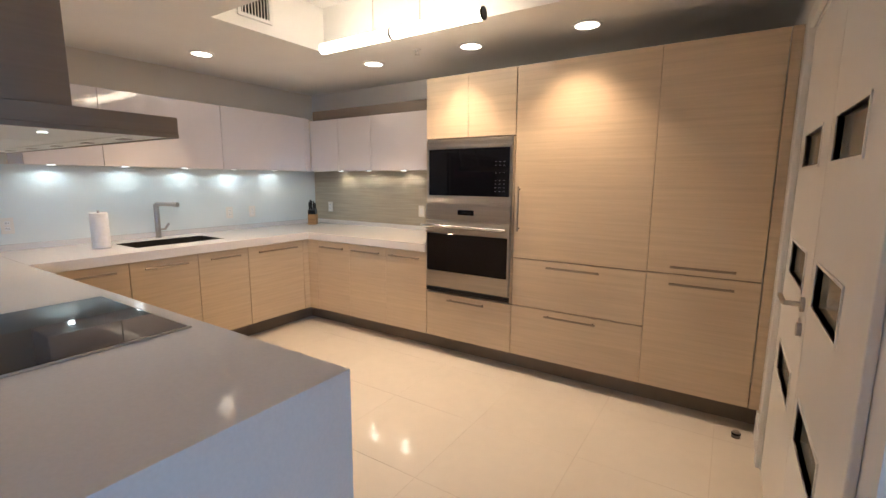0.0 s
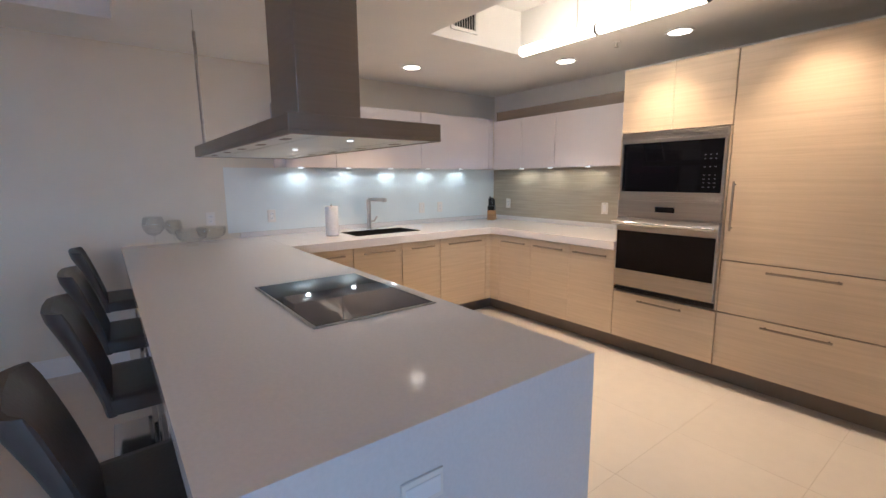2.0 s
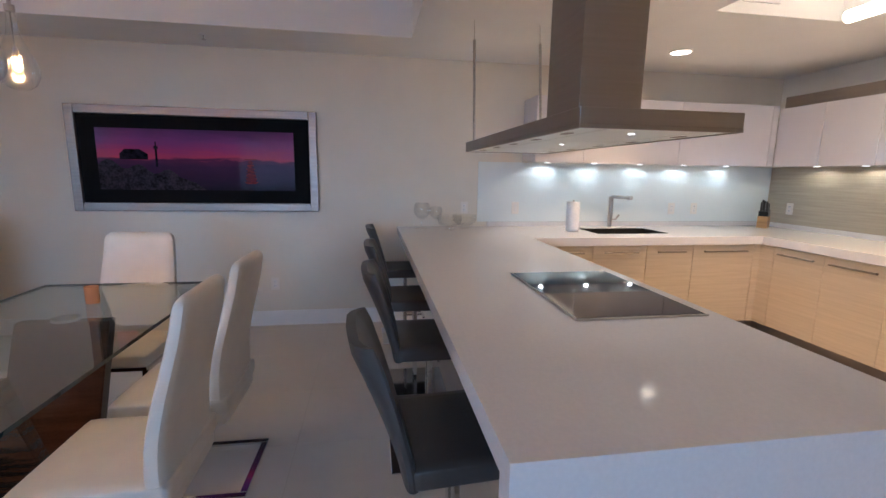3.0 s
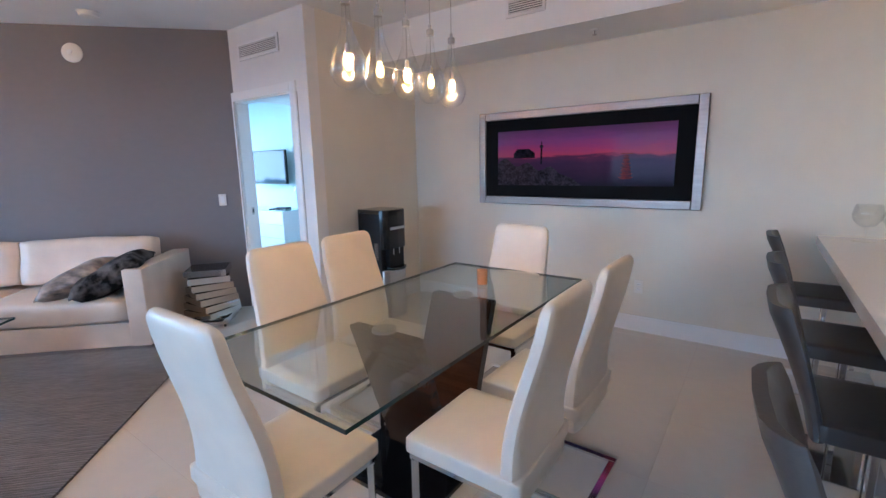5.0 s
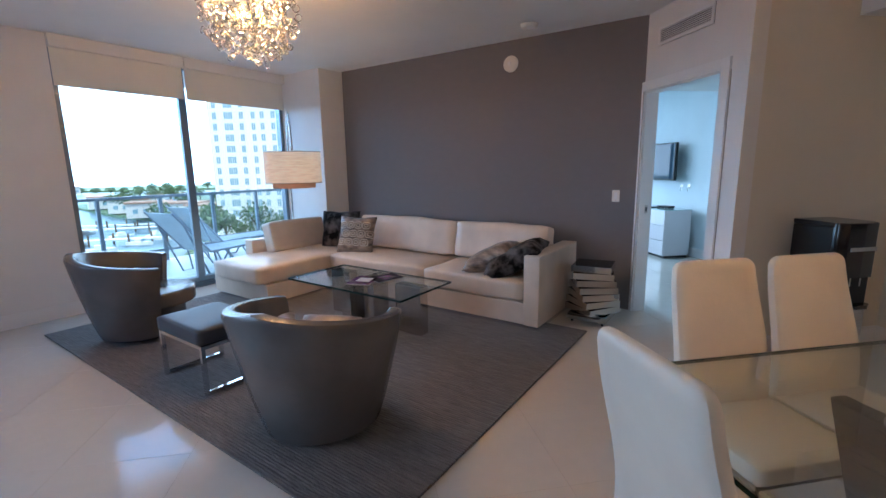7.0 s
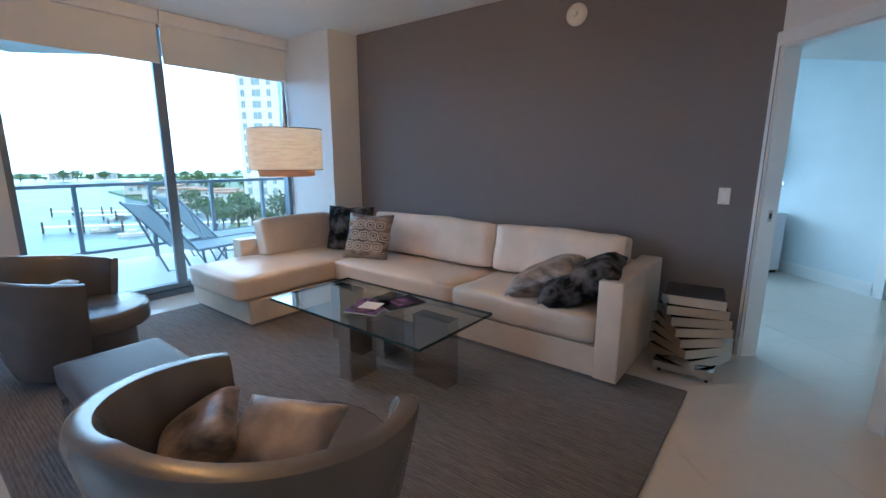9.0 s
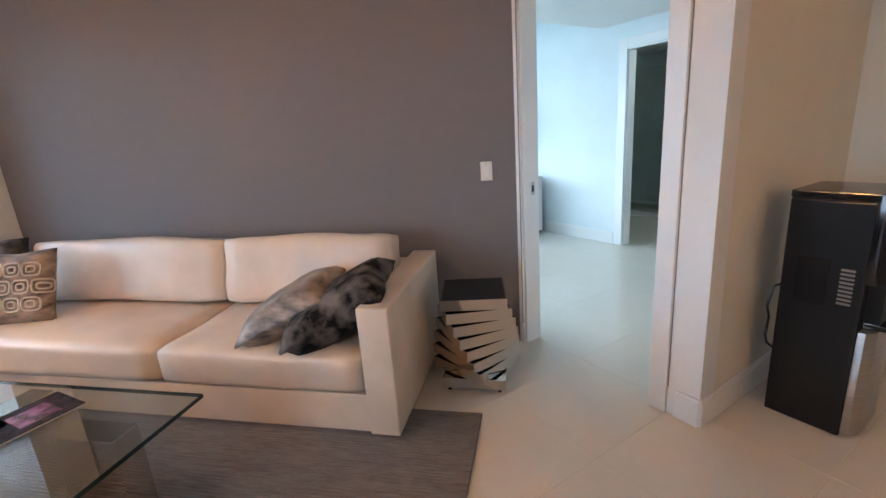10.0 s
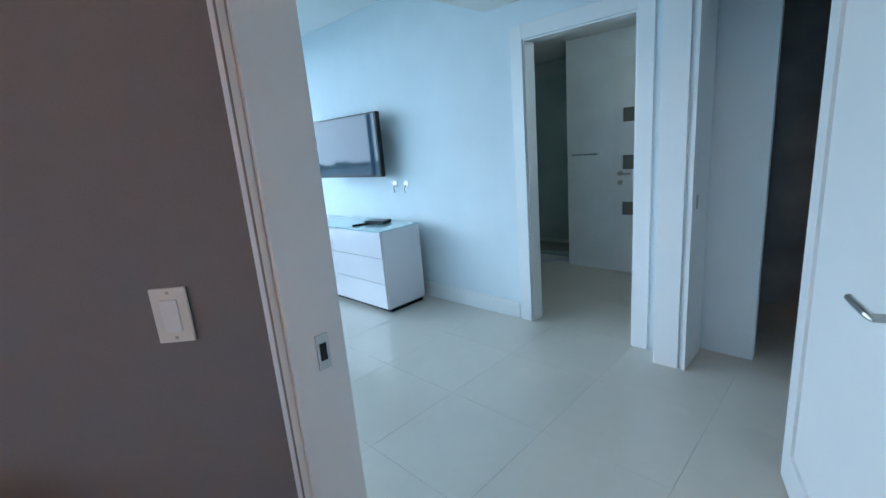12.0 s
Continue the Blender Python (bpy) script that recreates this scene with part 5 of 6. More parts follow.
part("rug_body", box(-2.04, 2.04, -1.365, 1.365, 0.0, 0.014, 0.005, 2), M_RUG, rug)

sofa = living("sectional_sofa", "ivory leather sectional sofa with chaise and chrome plinth", "sofa", 1.88, -4.86)
part("base_frame", box(0.15, 3.75, 0.02, 0.965, 0.045, 0.245, 0.008), M_LEATHER, sofa)
part("chaise_base", box(2.70, 3.75, 0.967, 1.84, 0.045, 0.245, 0.008), M_LEATHER, sofa)
part("plinth", joined(box(0.02, 3.73, 0.04, 0.955, 0.0, 0.044), box(2.72, 3.73, 0.955, 1.82, 0.0, 0.044)), M_CHROME, sofa, "low chrome plinth")
part("arm", box(0.0, 0.149, 0.02, 0.985, 0.046, 0.685, 0.012, 3), M_LEATHER, sofa, smooth="auto")
part("back_frame", box(0.15, 3.75, 0.02, 0.17, 0.246, 0.64, 0.012, 3), M_LEATHER, sofa, smooth="auto")
part("chaise_side", box(3.60, 3.75, 0.172, 1.42, 0.246, 0.60, 0.012, 3), M_LEATHER, sofa, smooth="auto")
for k, (u0, u1, v1) in enumerate(((0.155, 1.27, 0.985), (1.275, 2.70, 0.985), (2.705, 3.60, 1.93))):
    part("seat_cushion", cushion(u0, u1, 0.175, v1, 0.248, 0.445, puff=0.018, crease=0.010, seed=k * 7), M_LEATHER, sofa)
for k, (u0, u1) in enumerate(((0.17, 1.255), (1.265, 2.75))):
    bm = cushion(-(u1 - u0) / 2, (u1 - u0) / 2, -0.11, 0.11, -0.20, 0.20, puff=0.01, crease=0.016, seed=20 + k * 9)
    part("back_cushion", moved(bm, pose((u0 + u1) / 2, 0.30, 0.655, 12, 0, 0)), M_LEATHER, sofa)
bm = cushion(-0.42, 0.42, -0.10, 0.10, -0.19, 0.19, puff=0.01, crease=0.014, seed=51)
part("back_cushion", moved(bm, pose(3.46, 0.87, 0.625, 12, 0, -90 + 180)), M_LEATHER, sofa)


def pillow(label, u, v, z, rx, rz, mat, size=(0.48, 0.46, 0.17), seed=0):
    o = diag(1.88 + u, -4.86 + v, z)
    t = thing("throw_pillow", label, "pillow", o, -45, group="pillows on the sofa")
    body = part("cover", moved(scatter_pillow(*size, seed=seed), pose(0, 0, 0, rx, 0, rz)), mat, t)
    return t, rx, rz

pillow("dark fur throw pillow leaning on the sofa arm", 0.34, 0.70, 0.595, 63, -78, M_FUR, (0.58, 0.55, 0.23), 3)
pillow("taupe satin throw pillow leaning beside fur pillow", 0.63, 0.66, 0.57, 64, -80, M_TAUPEFABRIC, (0.55, 0.50, 0.20), 11)
pillow("dark brown throw pillow in the sofa corner", 2.98, 0.52, 0.67, 14, 25, M_FUR, (0.52, 0.50, 0.16), 23)
t, rx, rz = pillow("taupe throw pillow with raised white geometric pattern", 2.52, 0.68, 0.655, 20, 14, M_TAUPEFABRIC, (0.50, 0.46, 0.15), 31)
M_CORD = material("pale_embroidery", (0.55, 0.49, 0.42), 0.7, vary=0.05)
cords = []
ovals = [(gx * 0.105 + 0.052 * (gz % 2), gz * 0.105, w, h) for gx in (-2, -1, 0, 1) for gz in (-1, 0, 1) for w, h in ((0.046, 0.040), (0.022, 0.018))]
for cx, cz, w, h in ovals:
    pts = []
    for k in range(13):
        a = 2 * math.pi * k / 12
        x = cx + w * math.copysign(abs(math.cos(a)) ** 0.55, math.cos(a))
        z = cz + h * math.copysign(abs(math.sin(a)) ** 0.55, math.sin(a))
        px, pz = x / 0.23, z / 0.22
        y = 0.076 * (0.06 + 0.94 * max(0.0, (1 - px ** 4) * (1 - pz ** 4)) ** 0.5)
        pts.append((x, y + 0.006, z))
    cords.append(tube(pts, 0.006, 5))
tagged(part("embroidery", moved(joined(*cords), pose(0, 0, 0, rx, 0, rz)), M_CORD, t, "pale embroidered geometric lines"), kind="stuff")

ct = living("coffee_table", "square-edged glass coffee table on mirrored slab legs", "table", 3.245, -3.175)
part("glass_top", box(-0.685, 0.685, -0.345, 0.345, 0.445, 0.459, 0.001, 1), M_TOPGLASS, ct, "clear thick glass top")
part("glass_edge", joined(box(-0.687, 0.687, -0.3475, -0.3455, 0.444, 0.460), box(-0.687, 0.687, 0.3455, 0.3475, 0.444, 0.460), box(-0.6875, -0.6855, -0.3455, 0.3455, 0.444, 0.460), box(0.6855, 0.6875, -0.3455, 0.3455, 0.444, 0.460)), M_EDGEGLASS, ct, "dark green polished glass edge")
for x0, x1, y0, y1 in ((-0.555, -0.275, -0.17, -0.06), (-0.025, 0.085, 0.025, 0.245), (0.40, 0.66, -0.26, -0.15), (0.05, 0.17, -0.33, -0.12)):
    part("leg", box(x0, x1, y0, y1, 0.014, 0.4445, 0.003, 1), M_MIRROR, ct, "mirror-clad slab leg")
M_PURPLE = material("magazine_purple", (0.16, 0.07, 0.15), 0.25, vary=0.5, scale=18)
for k, (a, b, turn) in enumerate(((3.24, -3.12, 20), (3.14, -3.30, -15))):
    mg = living("magazine", "glossy magazine lying on the glass table", "magazine", a, b, turn, 0.461, "things on the coffee table")
    part("pages", box(-0.11, 0.11, -0.14, 0.14, 0.0, 0.006), M_PLASTIC, mg)
    part("cover", box(-0.111, 0.111, -0.141, 0.141, 0.006, 0.0075), (M_PURPLE, M_INKGREY)[k], mg)
    part("cover_photo", box(-0.07, 0.06, -0.08, 0.05, 0.0075, 0.0082), (M_PLASTIC, M_PURPLE)[k], mg)


def tub_chair(at, turn, label):
    """A round swivel tub chair that opens towards local +y."""
    t = thing("swivel_chair", label, "armchair", at, turn, "grey tub chairs")
    bm = bmesh.new()
    sections = []
    N = 44
    for i in range(N + 1):
        th = radians(-116 + 232 * i / N)
        f = abs(th) / radians(116)
        top = 0.80 - 0.125 * f
        sx, sy = math.sin(th), -math.cos(th)
        ro = lambda z: 0.30 + 0.185 * min(1.0, max(0.0, z / 0.72)) ** 0.75
        thick = 0.085
        prof = [(ro(0.045) - 0.02, 0.045)] + [(ro(z), z) for z in (0.06, 0.15, 0.28, 0.42, 0.54, top - 0.03)]
        prof += [(ro(top) - 0.008, top - 0.008), (ro(top) - 0.03, top), (ro(top) - thick + 0.02, top - 0.004), (ro(top) - thick, top - 0.03), (ro(top) - thick - 0.035, 0.46), (ro(top) - thick - 0.05, 0.30)]
        pinch = 1.0 if 0 < i < N else 0.97
        sections.append([bm.verts.new((sx * r * pinch, sy * r * pinch * 1.0, z)) for r, z in prof])
    for p, q in zip(sections, sections[1:]):
        for k in range(len(p) - 1):
            bm.faces.new((p[k], p[k + 1], q[k + 1], q[k]))
        bm.faces.new((p[-1], p[0], q[0], q[-1]))
    bm.faces.new(sections[0]), bm.faces.new(sections[-1][::-1])
    bmesh.ops.recalc_face_normals(bm, faces=bm.faces[:])
    part("shell", bm, M_GREYLEATHER, t, smooth="auto")
    outline = []
    for k in range(32):
        a = 2 * math.pi * k / 32
        outline.append((0.345 * math.cos(a), 0.045 + 0.385 * math.copysign(abs(math.sin(a)) ** 0.8, math.sin(a))))
    part("seat_cushion", slab(outline, 0.30, 0.43, 0.03), M_GREYLEATHER, t, smooth=True)
    part("seat_base", slab([(x * 0.78, y * 0.78) for x, y in outline], 0.046, 0.299, 0.01), M_GREYLEATHER, t, smooth="auto")
    part("swivel_base", rod(0.24, 0.014, 0.045, segs=40), M_CHROME, t, "round chrome swivel base")
    return t

tub_chair((0.33, -3.03, 0), 150, "round grey leather swivel chair with back to dining area")
tub_chair((2.05, -4.80, 0), 108, "round grey leather swivel chair near the window")
M_SATIN = material("pale_satin", (0.34, 0.27, 0.235), 0.35, vary=0.30, scale=7, bump=0.3, bump_scale=16, sheen=0.1)
for x, y, rz, s, cloth in ((0.53, -3.08, 105, 5, M_TAUPEFABRIC), (0.29, -3.07, 160, 8, M_SATIN), (2.08, -4.70, 105, 6, M_TAUPEFABRIC)):
    t = thing("chair_pillow", "small shiny taupe pillow on tub chair", "pillow", (x, y, 0.55), 0, group="pillows on tub chairs")
    part("cover", moved(scatter_pillow(0.36, 0.26, 0.13, seed=s), pose(0, -0.03, 0.0, -62, 0, 0)), cloth, t)
    t.matrix_world = pose(x, y, 0.53, 0, 0, rz)

M_OTTOMAN = material("slate_leather", (0.05, 0.053, 0.064), 0.5, vary=0.05, scale=4, bump=0.08, bump_scale=60)
ot = living("ottoman", "square grey leather ottoman on chrome frame", "ottoman", 3.51, -1.865)
part("seat_pad", cushion(-0.295, 0.295, -0.225, 0.225, 0.355, 0.455, puff=0.01, crease=0.002), M_OTTOMAN, ot)
for u in (-0.28, 0.28):
    part("leg_frame", joined(box(u - 0.013, u + 0.013, -0.215, -0.19, 0.014, 0.353), box(u - 0.013, u + 0.013, 0.19, 0.215, 0.014, 0.353), box(u - 0.013, u + 0.013, -0.19, 0.19, 0.014, 0.039), box(u - 0.013, u + 0.013, -0.19, 0.19, 0.330, 0.353)), M_CHROME, ot, "rectangular chrome leg frame")
part("side_rail", joined(box(-0.267, 0.267, 0.19, 0.213, 0.330, 0.353), box(-0.267, 0.267, -0.213, -0.19, 0.330, 0.353)), M_CHROME, ot)

et = living("side_table", "twisted stack of mirrored trays as side table", "side table", 1.60, -4.50)
tray_turns = (0, 58, 50, 42, 34, 26, 17, 8)
for k, turn in enumerate(tray_turns):
    z0, h = 0.03 + 0.066 * k, 0.058
    s, w = 0.175, 0.007
    m = pose(0, 0, 0, 0, 0, turn)
    tray = part("tray", moved(joined(box(-s, s, -s, -s + w, z0, z0 + h), box(-s, s, s - w, s, z0, z0 + h), box(-s, -s + w, -s + w, s - w, z0, z0 + h), box(s - w, s, -s + w, s - w, z0, z0 + h), box(-s + w, s - w, -s + w, s - w, z0 + h - 0.008, z0 + h - 0.004)), m), M_MIRROR, et, "mirrored square tray")
part("tray_glass", moved(box(-0.167, 0.167, -0.167, 0.167, z0 + h - 0.004, z0 + h - 0.002), m), M_BLACKGLASS, et, "dark glass in the top tray")
for s in ((-1, -1), (-1, 1), (1, -1), (1, 1)):
    part("foot", moved(rod(0.012, 0.0, 0.03, 0.14 * s[0], 0.14 * s[1], 12), pose(0, 0, 0, 0, 0, 0)), M_DARK, et)

# arc lamp
al = thing("arc_lamp", "arched chrome floor lamp with double drum shade", "floor lamp", (1.03, -6.99, 0))
hx, hy = 0.77 - 1.03, -5.54 + 6.99
part("base", rod(0.15, 0.0, 0.03, segs=36), M_CHROME, al)
arc = [(0, 0, 0.03), (0, 0, 0.8), (0, 0, 1.5)] + [(hx * (1 - math.cos(q)) / 2 * 1.0, hy * (1 - math.cos(q)) / 2, 1.5 + 0.62 * math.sin(q)) for q in [math.pi * k / 16 for k in range(1, 15)]] + [(hx, hy, 1.66)]
part("arc", tube(arc, 0.011, 10), M_CHROME, al, smooth=True)
part("outer_shade", lathe([(0.285, 1.32), (0.288, 1.32), (0.288, 1.635), (0.285, 1.635), (0.285, 1.32)], 40, (hx, hy, 0)), M_SHADE, al, "translucent pleated outer drum shade", smooth="auto")
part("inner_shade", lathe([(0.215, 1.265), (0.218, 1.265), (0.218, 1.60), (0.215, 1.60), (0.215, 1.265)], 40, (hx, hy, 0)), lampshade("inner_shade_fabric", (0.55, 0.34, 0.24), 0.08, 40), al, "copper inner drum shade", smooth="auto")
for z in (1.633, 1.315):
    part("shade_rim", lathe([(0.284, z), (0.290, z), (0.290, z + 0.007), (0.284, z + 0.007), (0.284, z)], 40, (hx, hy, 0)), M_HOODSTEEL, al)
part("bulb", lathe([(0, 1.42), (0.03, 1.43), (0.035, 1.46), (0.02, 1.50), (0.015, 1.54), (0, 1.54)], 16, (hx, hy, 0)), M_BULB, al, smooth=True)
lamp("arc_lamp_light", "POINT", 18, WARM, pose(0.77, -5.54, 1.46), soft=0.05)

# crystal chandelier
CHX, CHY, CHZ = 0.74, -3.92, 2.47
ch = thing("chandelier", "round crystal ring chandelier close to the ceiling", "chandelier", (CHX, CHY, CHZ))
rng = random.Random(4)
verts, faces = [], []
for k in range(520):
    d = Vector((rng.gauss(0, 1), rng.gauss(0, 1), rng.gauss(0, 1) * 0.9)).normalized()
    c = d * rng.uniform(0.20, 0.315)
    turn = Euler((rng.uniform(0, 6), rng.uniform(0, 6), rng.uniform(0, 6))).to_matrix()
    r, q, n = rng.uniform(0.016, 0.026), 0.0042, 9
    base = len(verts)
    for i in range(n):
        a = 2 * math.pi * i / n
        for j in range(4):
            b = 2 * math.pi * j / 4
            verts.append(tuple(c + turn @ Vector(((r + q * math.cos(b)) * math.cos(a), (r + q * math.cos(b)) * math.sin(a), q * math.sin(b)))))
    for i in range(n):
        for j in range(4):
            faces.append((base + i * 4 + j, base + i * 4 + (j + 1) % 4, base + (i + 1) % n * 4 + (j + 1) % 4, base + (i + 1) % n * 4 + j))
me = bpy.data.meshes.new("crystal_cluster")
me.from_pydata(verts, [], faces)
M_RING = material("crystal_ring", (0.93, 0.88, 0.80), 0.08, trans=0.75, vary=0.02, coat=0.4)
me.materials.append(M_RING)
rings = new("crystal_cluster", me)
rings.parent = ch
tagged(rings, "hundreds of small clear crystal rings", kind="stuff")
part("stem", joined(rod(0.012, 0.0, HIGH - CHZ - 0.02), rod(0.07, HIGH - CHZ - 0.03, HIGH - CHZ - 0.001, segs=28)), M_CHROME, ch)
for k in range(5):
    a = 2 * math.pi * k / 5
    part("bulb", lathe([(0, -0.035), (0.018, -0.03), (0.022, -0.01), (0.014, 0.02), (0.010, 0.035), (0, 0.035)], 14, (0.085 * math.cos(a), 0.085 * math.sin(a), 0.0)), M_BULB, ch, smooth=True)
lamp("chandelier_light", "POINT", 70, AMBER, pose(CHX, CHY, CHZ + 0.1), soft=0.08)

# fixtures on the grey wall and ceiling
gw = math.degrees(math.atan2(-2.72, 2.839))
gdir = Vector((2.839, -2.72, 0)).normalized()
gn = Vector((2.72, 2.839, 0)).normalized()
outlet(Vector((-2.567, -4.47, 1.15)) + gdir * 0.205 + gn * 0.001, gw, "white rocker switch plate on grey wall", True)
sp = thing("wall_sounder", "round white alarm sounder on the grey wall", "alarm", Vector((-2.567, -4.47, 2.54)) + gdir * 1.36 + gn * 0.001, gw)
part("housing", moved(lathe([(0, 0), (0.085, 0), (0.085, 0.012), (0.070, 0.030), (0.045, 0.040), (0, 0.042)], 36), pose(0, 0, 0, -90, 0, 0)), M_PLASTIC, sp, smooth="auto")
part("lens", moved(lathe([(0, 0.040), (0.022, 0.040), (0.018, 0.055), (0, 0.06)], 20), pose(0, 0, 0, -90, 0, 0)), M_TRIM, sp, smooth="auto")
sd = thing("smoke_detector", "round white smoke detector on the ceiling", "smoke detector", (-1.58, -4.87, HIGH))
part("base", lathe([(0, -0.001), (0.085, -0.001), (0.085, -0.012), (0, -0.012)], 32), M_PLASTIC, sd)
part("cover", lathe([(0.078, -0.012), (0.070, -0.034), (0.05, -0.042), (0, -0.044)], 32), M_PLASTIC, sd, smooth="auto")
outlet(diag(WA - 0.001, -0.9, 0.40), 135, "white outlet plate low on the window wall")

# ---- bedroom ----
dsr = thing("dresser", "glossy white dresser with glass top", "dresser", (-4.72, -7.40, 0))
part("body", box(-0.22, 0.22, -0.78, 0.78, 0.04, 0.748, 0.003, 1), M_LACQ, dsr)
part("plinth", box(-0.20, 0.19, -0.76, 0.76, 0.0, 0.04), M_DARK, dsr)
for j in range(2):
    for k in range(3):
        part("drawer", box(0.221, 0.238, -0.775 + 0.777 * j, -0.002 + 0.775 * j, 0.045 + 0.234 * k, 0.275 + 0.234 * k, 0.002, 1), M_LACQ, dsr)
part("glass_top", box(-0.222, 0.245, -0.785, 0.785, 0.749, 0.757, 0.002, 1), material("dresser_glass", (0.35, 0.55, 0.55), 0.04, vary=0.02, coat=0.5), dsr, "pale green glass top")
tv = thing("television", "flat black television on a wall bracket", "television", (-4.87, -7.52, 1.49), 0)
part("housing", box(-0.025, 0.025, -0.555, 0.555, -0.30, 0.30, 0.008, 2), M_DARK, tv)
part("screen", box(0.0252, 0.028, -0.535, 0.535, -0.275, 0.28), material("screen_glass", (0.02, 0.045, 0.075), 0.04, vary=0.02, gloss=0.35), tv, "glossy dark screen")
part("bracket", joined(box(-0.18, -0.025, -0.06, 0.06, -0.06, 0.06), box(-0.178, -0.165, -0.15, 0.15, -0.2, 0.2)), M_DARK, tv)
for y in (0.08, 0.24):
    c = thing("cable_outlet", "small wall box with dangling cable below television", "outlet", (BX + 0.001, -7.10 + y, 1.10), -90, "cable boxes")
    part("plate", box(-0.03, 0.03, 0, 0.006, -0.03, 0.03, 0.002, 1), M_STEEL, c)
    part("cable", tube([(0, 0.01, -0.01), (0, 0.03, -0.04), (0.005, 0.02, -0.08)], 0.004, 6), M_DARK, c)
rc = thing("media_box", "small black media box and remotes on the dresser", "media box", (-4.78, -7.02, 0.758), 15)
part("box_body", box(-0.07, 0.07, -0.11, 0.11, 0.0, 0.03, 0.004), M_DARK, rc)
rm = thing("remote_control", "black remote control lying on the dresser", "remote control", (-4.63, -7.10, 0.758), 70)
part("body", box(-0.02, 0.02, -0.08, 0.08, 0.0, 0.015, 0.004), M_DARK, rm)
bm_ = thing("ceiling_light", "flat round bedroom ceiling light", "ceiling light", (-4.1, -4.75, 2.36))
part("dish", lathe([(0, -0.001), (0.07, -0.001), (0.065, -0.02), (0, -0.025)], 28), M_STEEL, bm_, smooth="auto")
# unseen fitting and lamp, added to brighten the dark bathroom
bl_ = thing("downlight", "small round fill light added out of sight in the bathroom", "ceiling light", (-5.6, -4.62, 2.36))
part("lens", lathe([(0, -0.012), (0.06, -0.012), (0.07, -0.001), (0, -0.001)], 28), M_DISC, bl_, "dim glowing lens", smooth="auto")
lamp("bathroom_fill_lamp", "POINT", 7, (0.6, 0.9, 1.0), pose(-5.6, -4.62, 2.25), soft=0.06)
mt = thing("bath_mat", "white bath mat on the bathroom floor", "mat", (-6.85, -6.35, 0), 20)
part("mat", box(-0.25, 0.25, -0.4, 0.4, 0.0, 0.012, 0.004), M_PAPER, mt)
sh = thing("shower_screen", "clear glass shower screen", "shower screen", (-6.9, -6.75, 0))
part("glass", box(-0.004, 0.004, -0.4, 0.7, 0.02, 2.1), M_TOPGLASS, sh)
part("rail", box(-0.012, 0.012, -0.4, 0.7, 0.0, 0.02), M_CHROME, sh)
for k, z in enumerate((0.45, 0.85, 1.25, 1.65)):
    cs = thing("closet_shelf", "shelf board in the closet, shade put into its grey", "shelf", (-5.9, -3.55, z), group="closet shelves")
    part("board", box(-0.40, 0.55, -0.16, 0.20, 0, 0.02), M_CLOSETDIM, cs)

# ---- outside ----
deck = structure("balcony_floor", moved(box(WA + 0.151, 8.55, -8.5, 2.5, -0.2, 0.0), pose(0, 0, 0, 0, 0, -45)), M_DECK, "pale tiled balcony floor", "balcony")
structure("balcony_soffit", moved(box(WA + 0.151, 8.6, -8.5, 2.5, 2.86, 3.06), pose(0, 0, 0, 0, 0, -45)), M_CEIL, "underside of the balcony above", "balcony")
rail = thing("balcony_railing", "aluminium balcony railing with glass panels", "railing", diag(8.42, -3.0), -45)
part("top_rail", box(-0.035, 0.035, -5.0, 4.6, 1.04, 1.085, 0.006), M_ALU, rail)
part("bottom_rail", box(-0.02, 0.02, -5.0, 4.6, 0.16, 0.20), M_ALU, rail)
for k in range(12):
    v = -4.98 + 0.86 * k
    part("post", box(-0.025, 0.025, v - 0.025, v + 0.025, 0.0, 1.04), M_ALU, rail)
    if k < 11:
        p = part("glass_panel", box(-0.005, 0.005, v + 0.03, v + 0.83, 0.20, 1.04), M_PANE, rail)
        p.visible_shadow = False


def lounger(at, turn):
    t = thing("sun_lounger", "folding sun lounger with blue-grey sling on balcony", "lounger", at, turn, "loungers on the balcony")
    part("sling", joined(box(-0.28, 0.28, -0.95, 0.15, 0.33, 0.345), moved(box(-0.28, 0.28, 0, 0.75, 0, 0.014), pose(0, 0.15, 0.335, 50, 0, 0))), M_SLING, t)
    for s in (-1, 1):
        part("side_rail", tube([(s * 0.3, -0.98, 0.34), (s * 0.3, 0.15, 0.34), (s * 0.3, 0.64, 0.93)], 0.016, 8), M_ALU, t)
        part("leg", tube([(s * 0.3, -0.7, 0.34), (s * 0.3, -0.45, 0.02), (s * 0.3, -0.3, 0.02), (s * 0.3, -0.1, 0.34)], 0.014, 8), M_ALU, t)
        part("leg", tube([(s * 0.3, 0.5, 0.76), (s * 0.3, 0.2, 0.02), (s * 0.3, 0.05, 0.02), (s * 0.3, 0.1, 0.34)], 0.014, 8), M_ALU, t)
    return t

l0 = lounger(diag(6.95, -3.62), -45 + 8)
copy_thing(l0, Matrix.Translation(diag(7.62, -4.2)) @ pose(0, 0, 0, 0, 0, -45 + 4))

GZ = -21.0
structure("water", box(-600, 900, -1500, -6, GZ - 1, GZ), M_WATER, "wide blue-grey bay water", "water")

M_SKYGLOW = material("hazy_sky", (0.9, 0.95, 1.0), 1.0, vary=0.0, emit=5.0, emit_colour=(0.50, 0.74, 1.0))
bm = bmesh.new()
ring = [(900 * math.sin(radians(q)), -900 * math.cos(radians(q))) for q in range(-75, 116, 5)]
lo = [bm.verts.new((x, y, GZ)) for x, y in ring]
hi = [bm.verts.new((x, y, 520)) for x, y in ring]
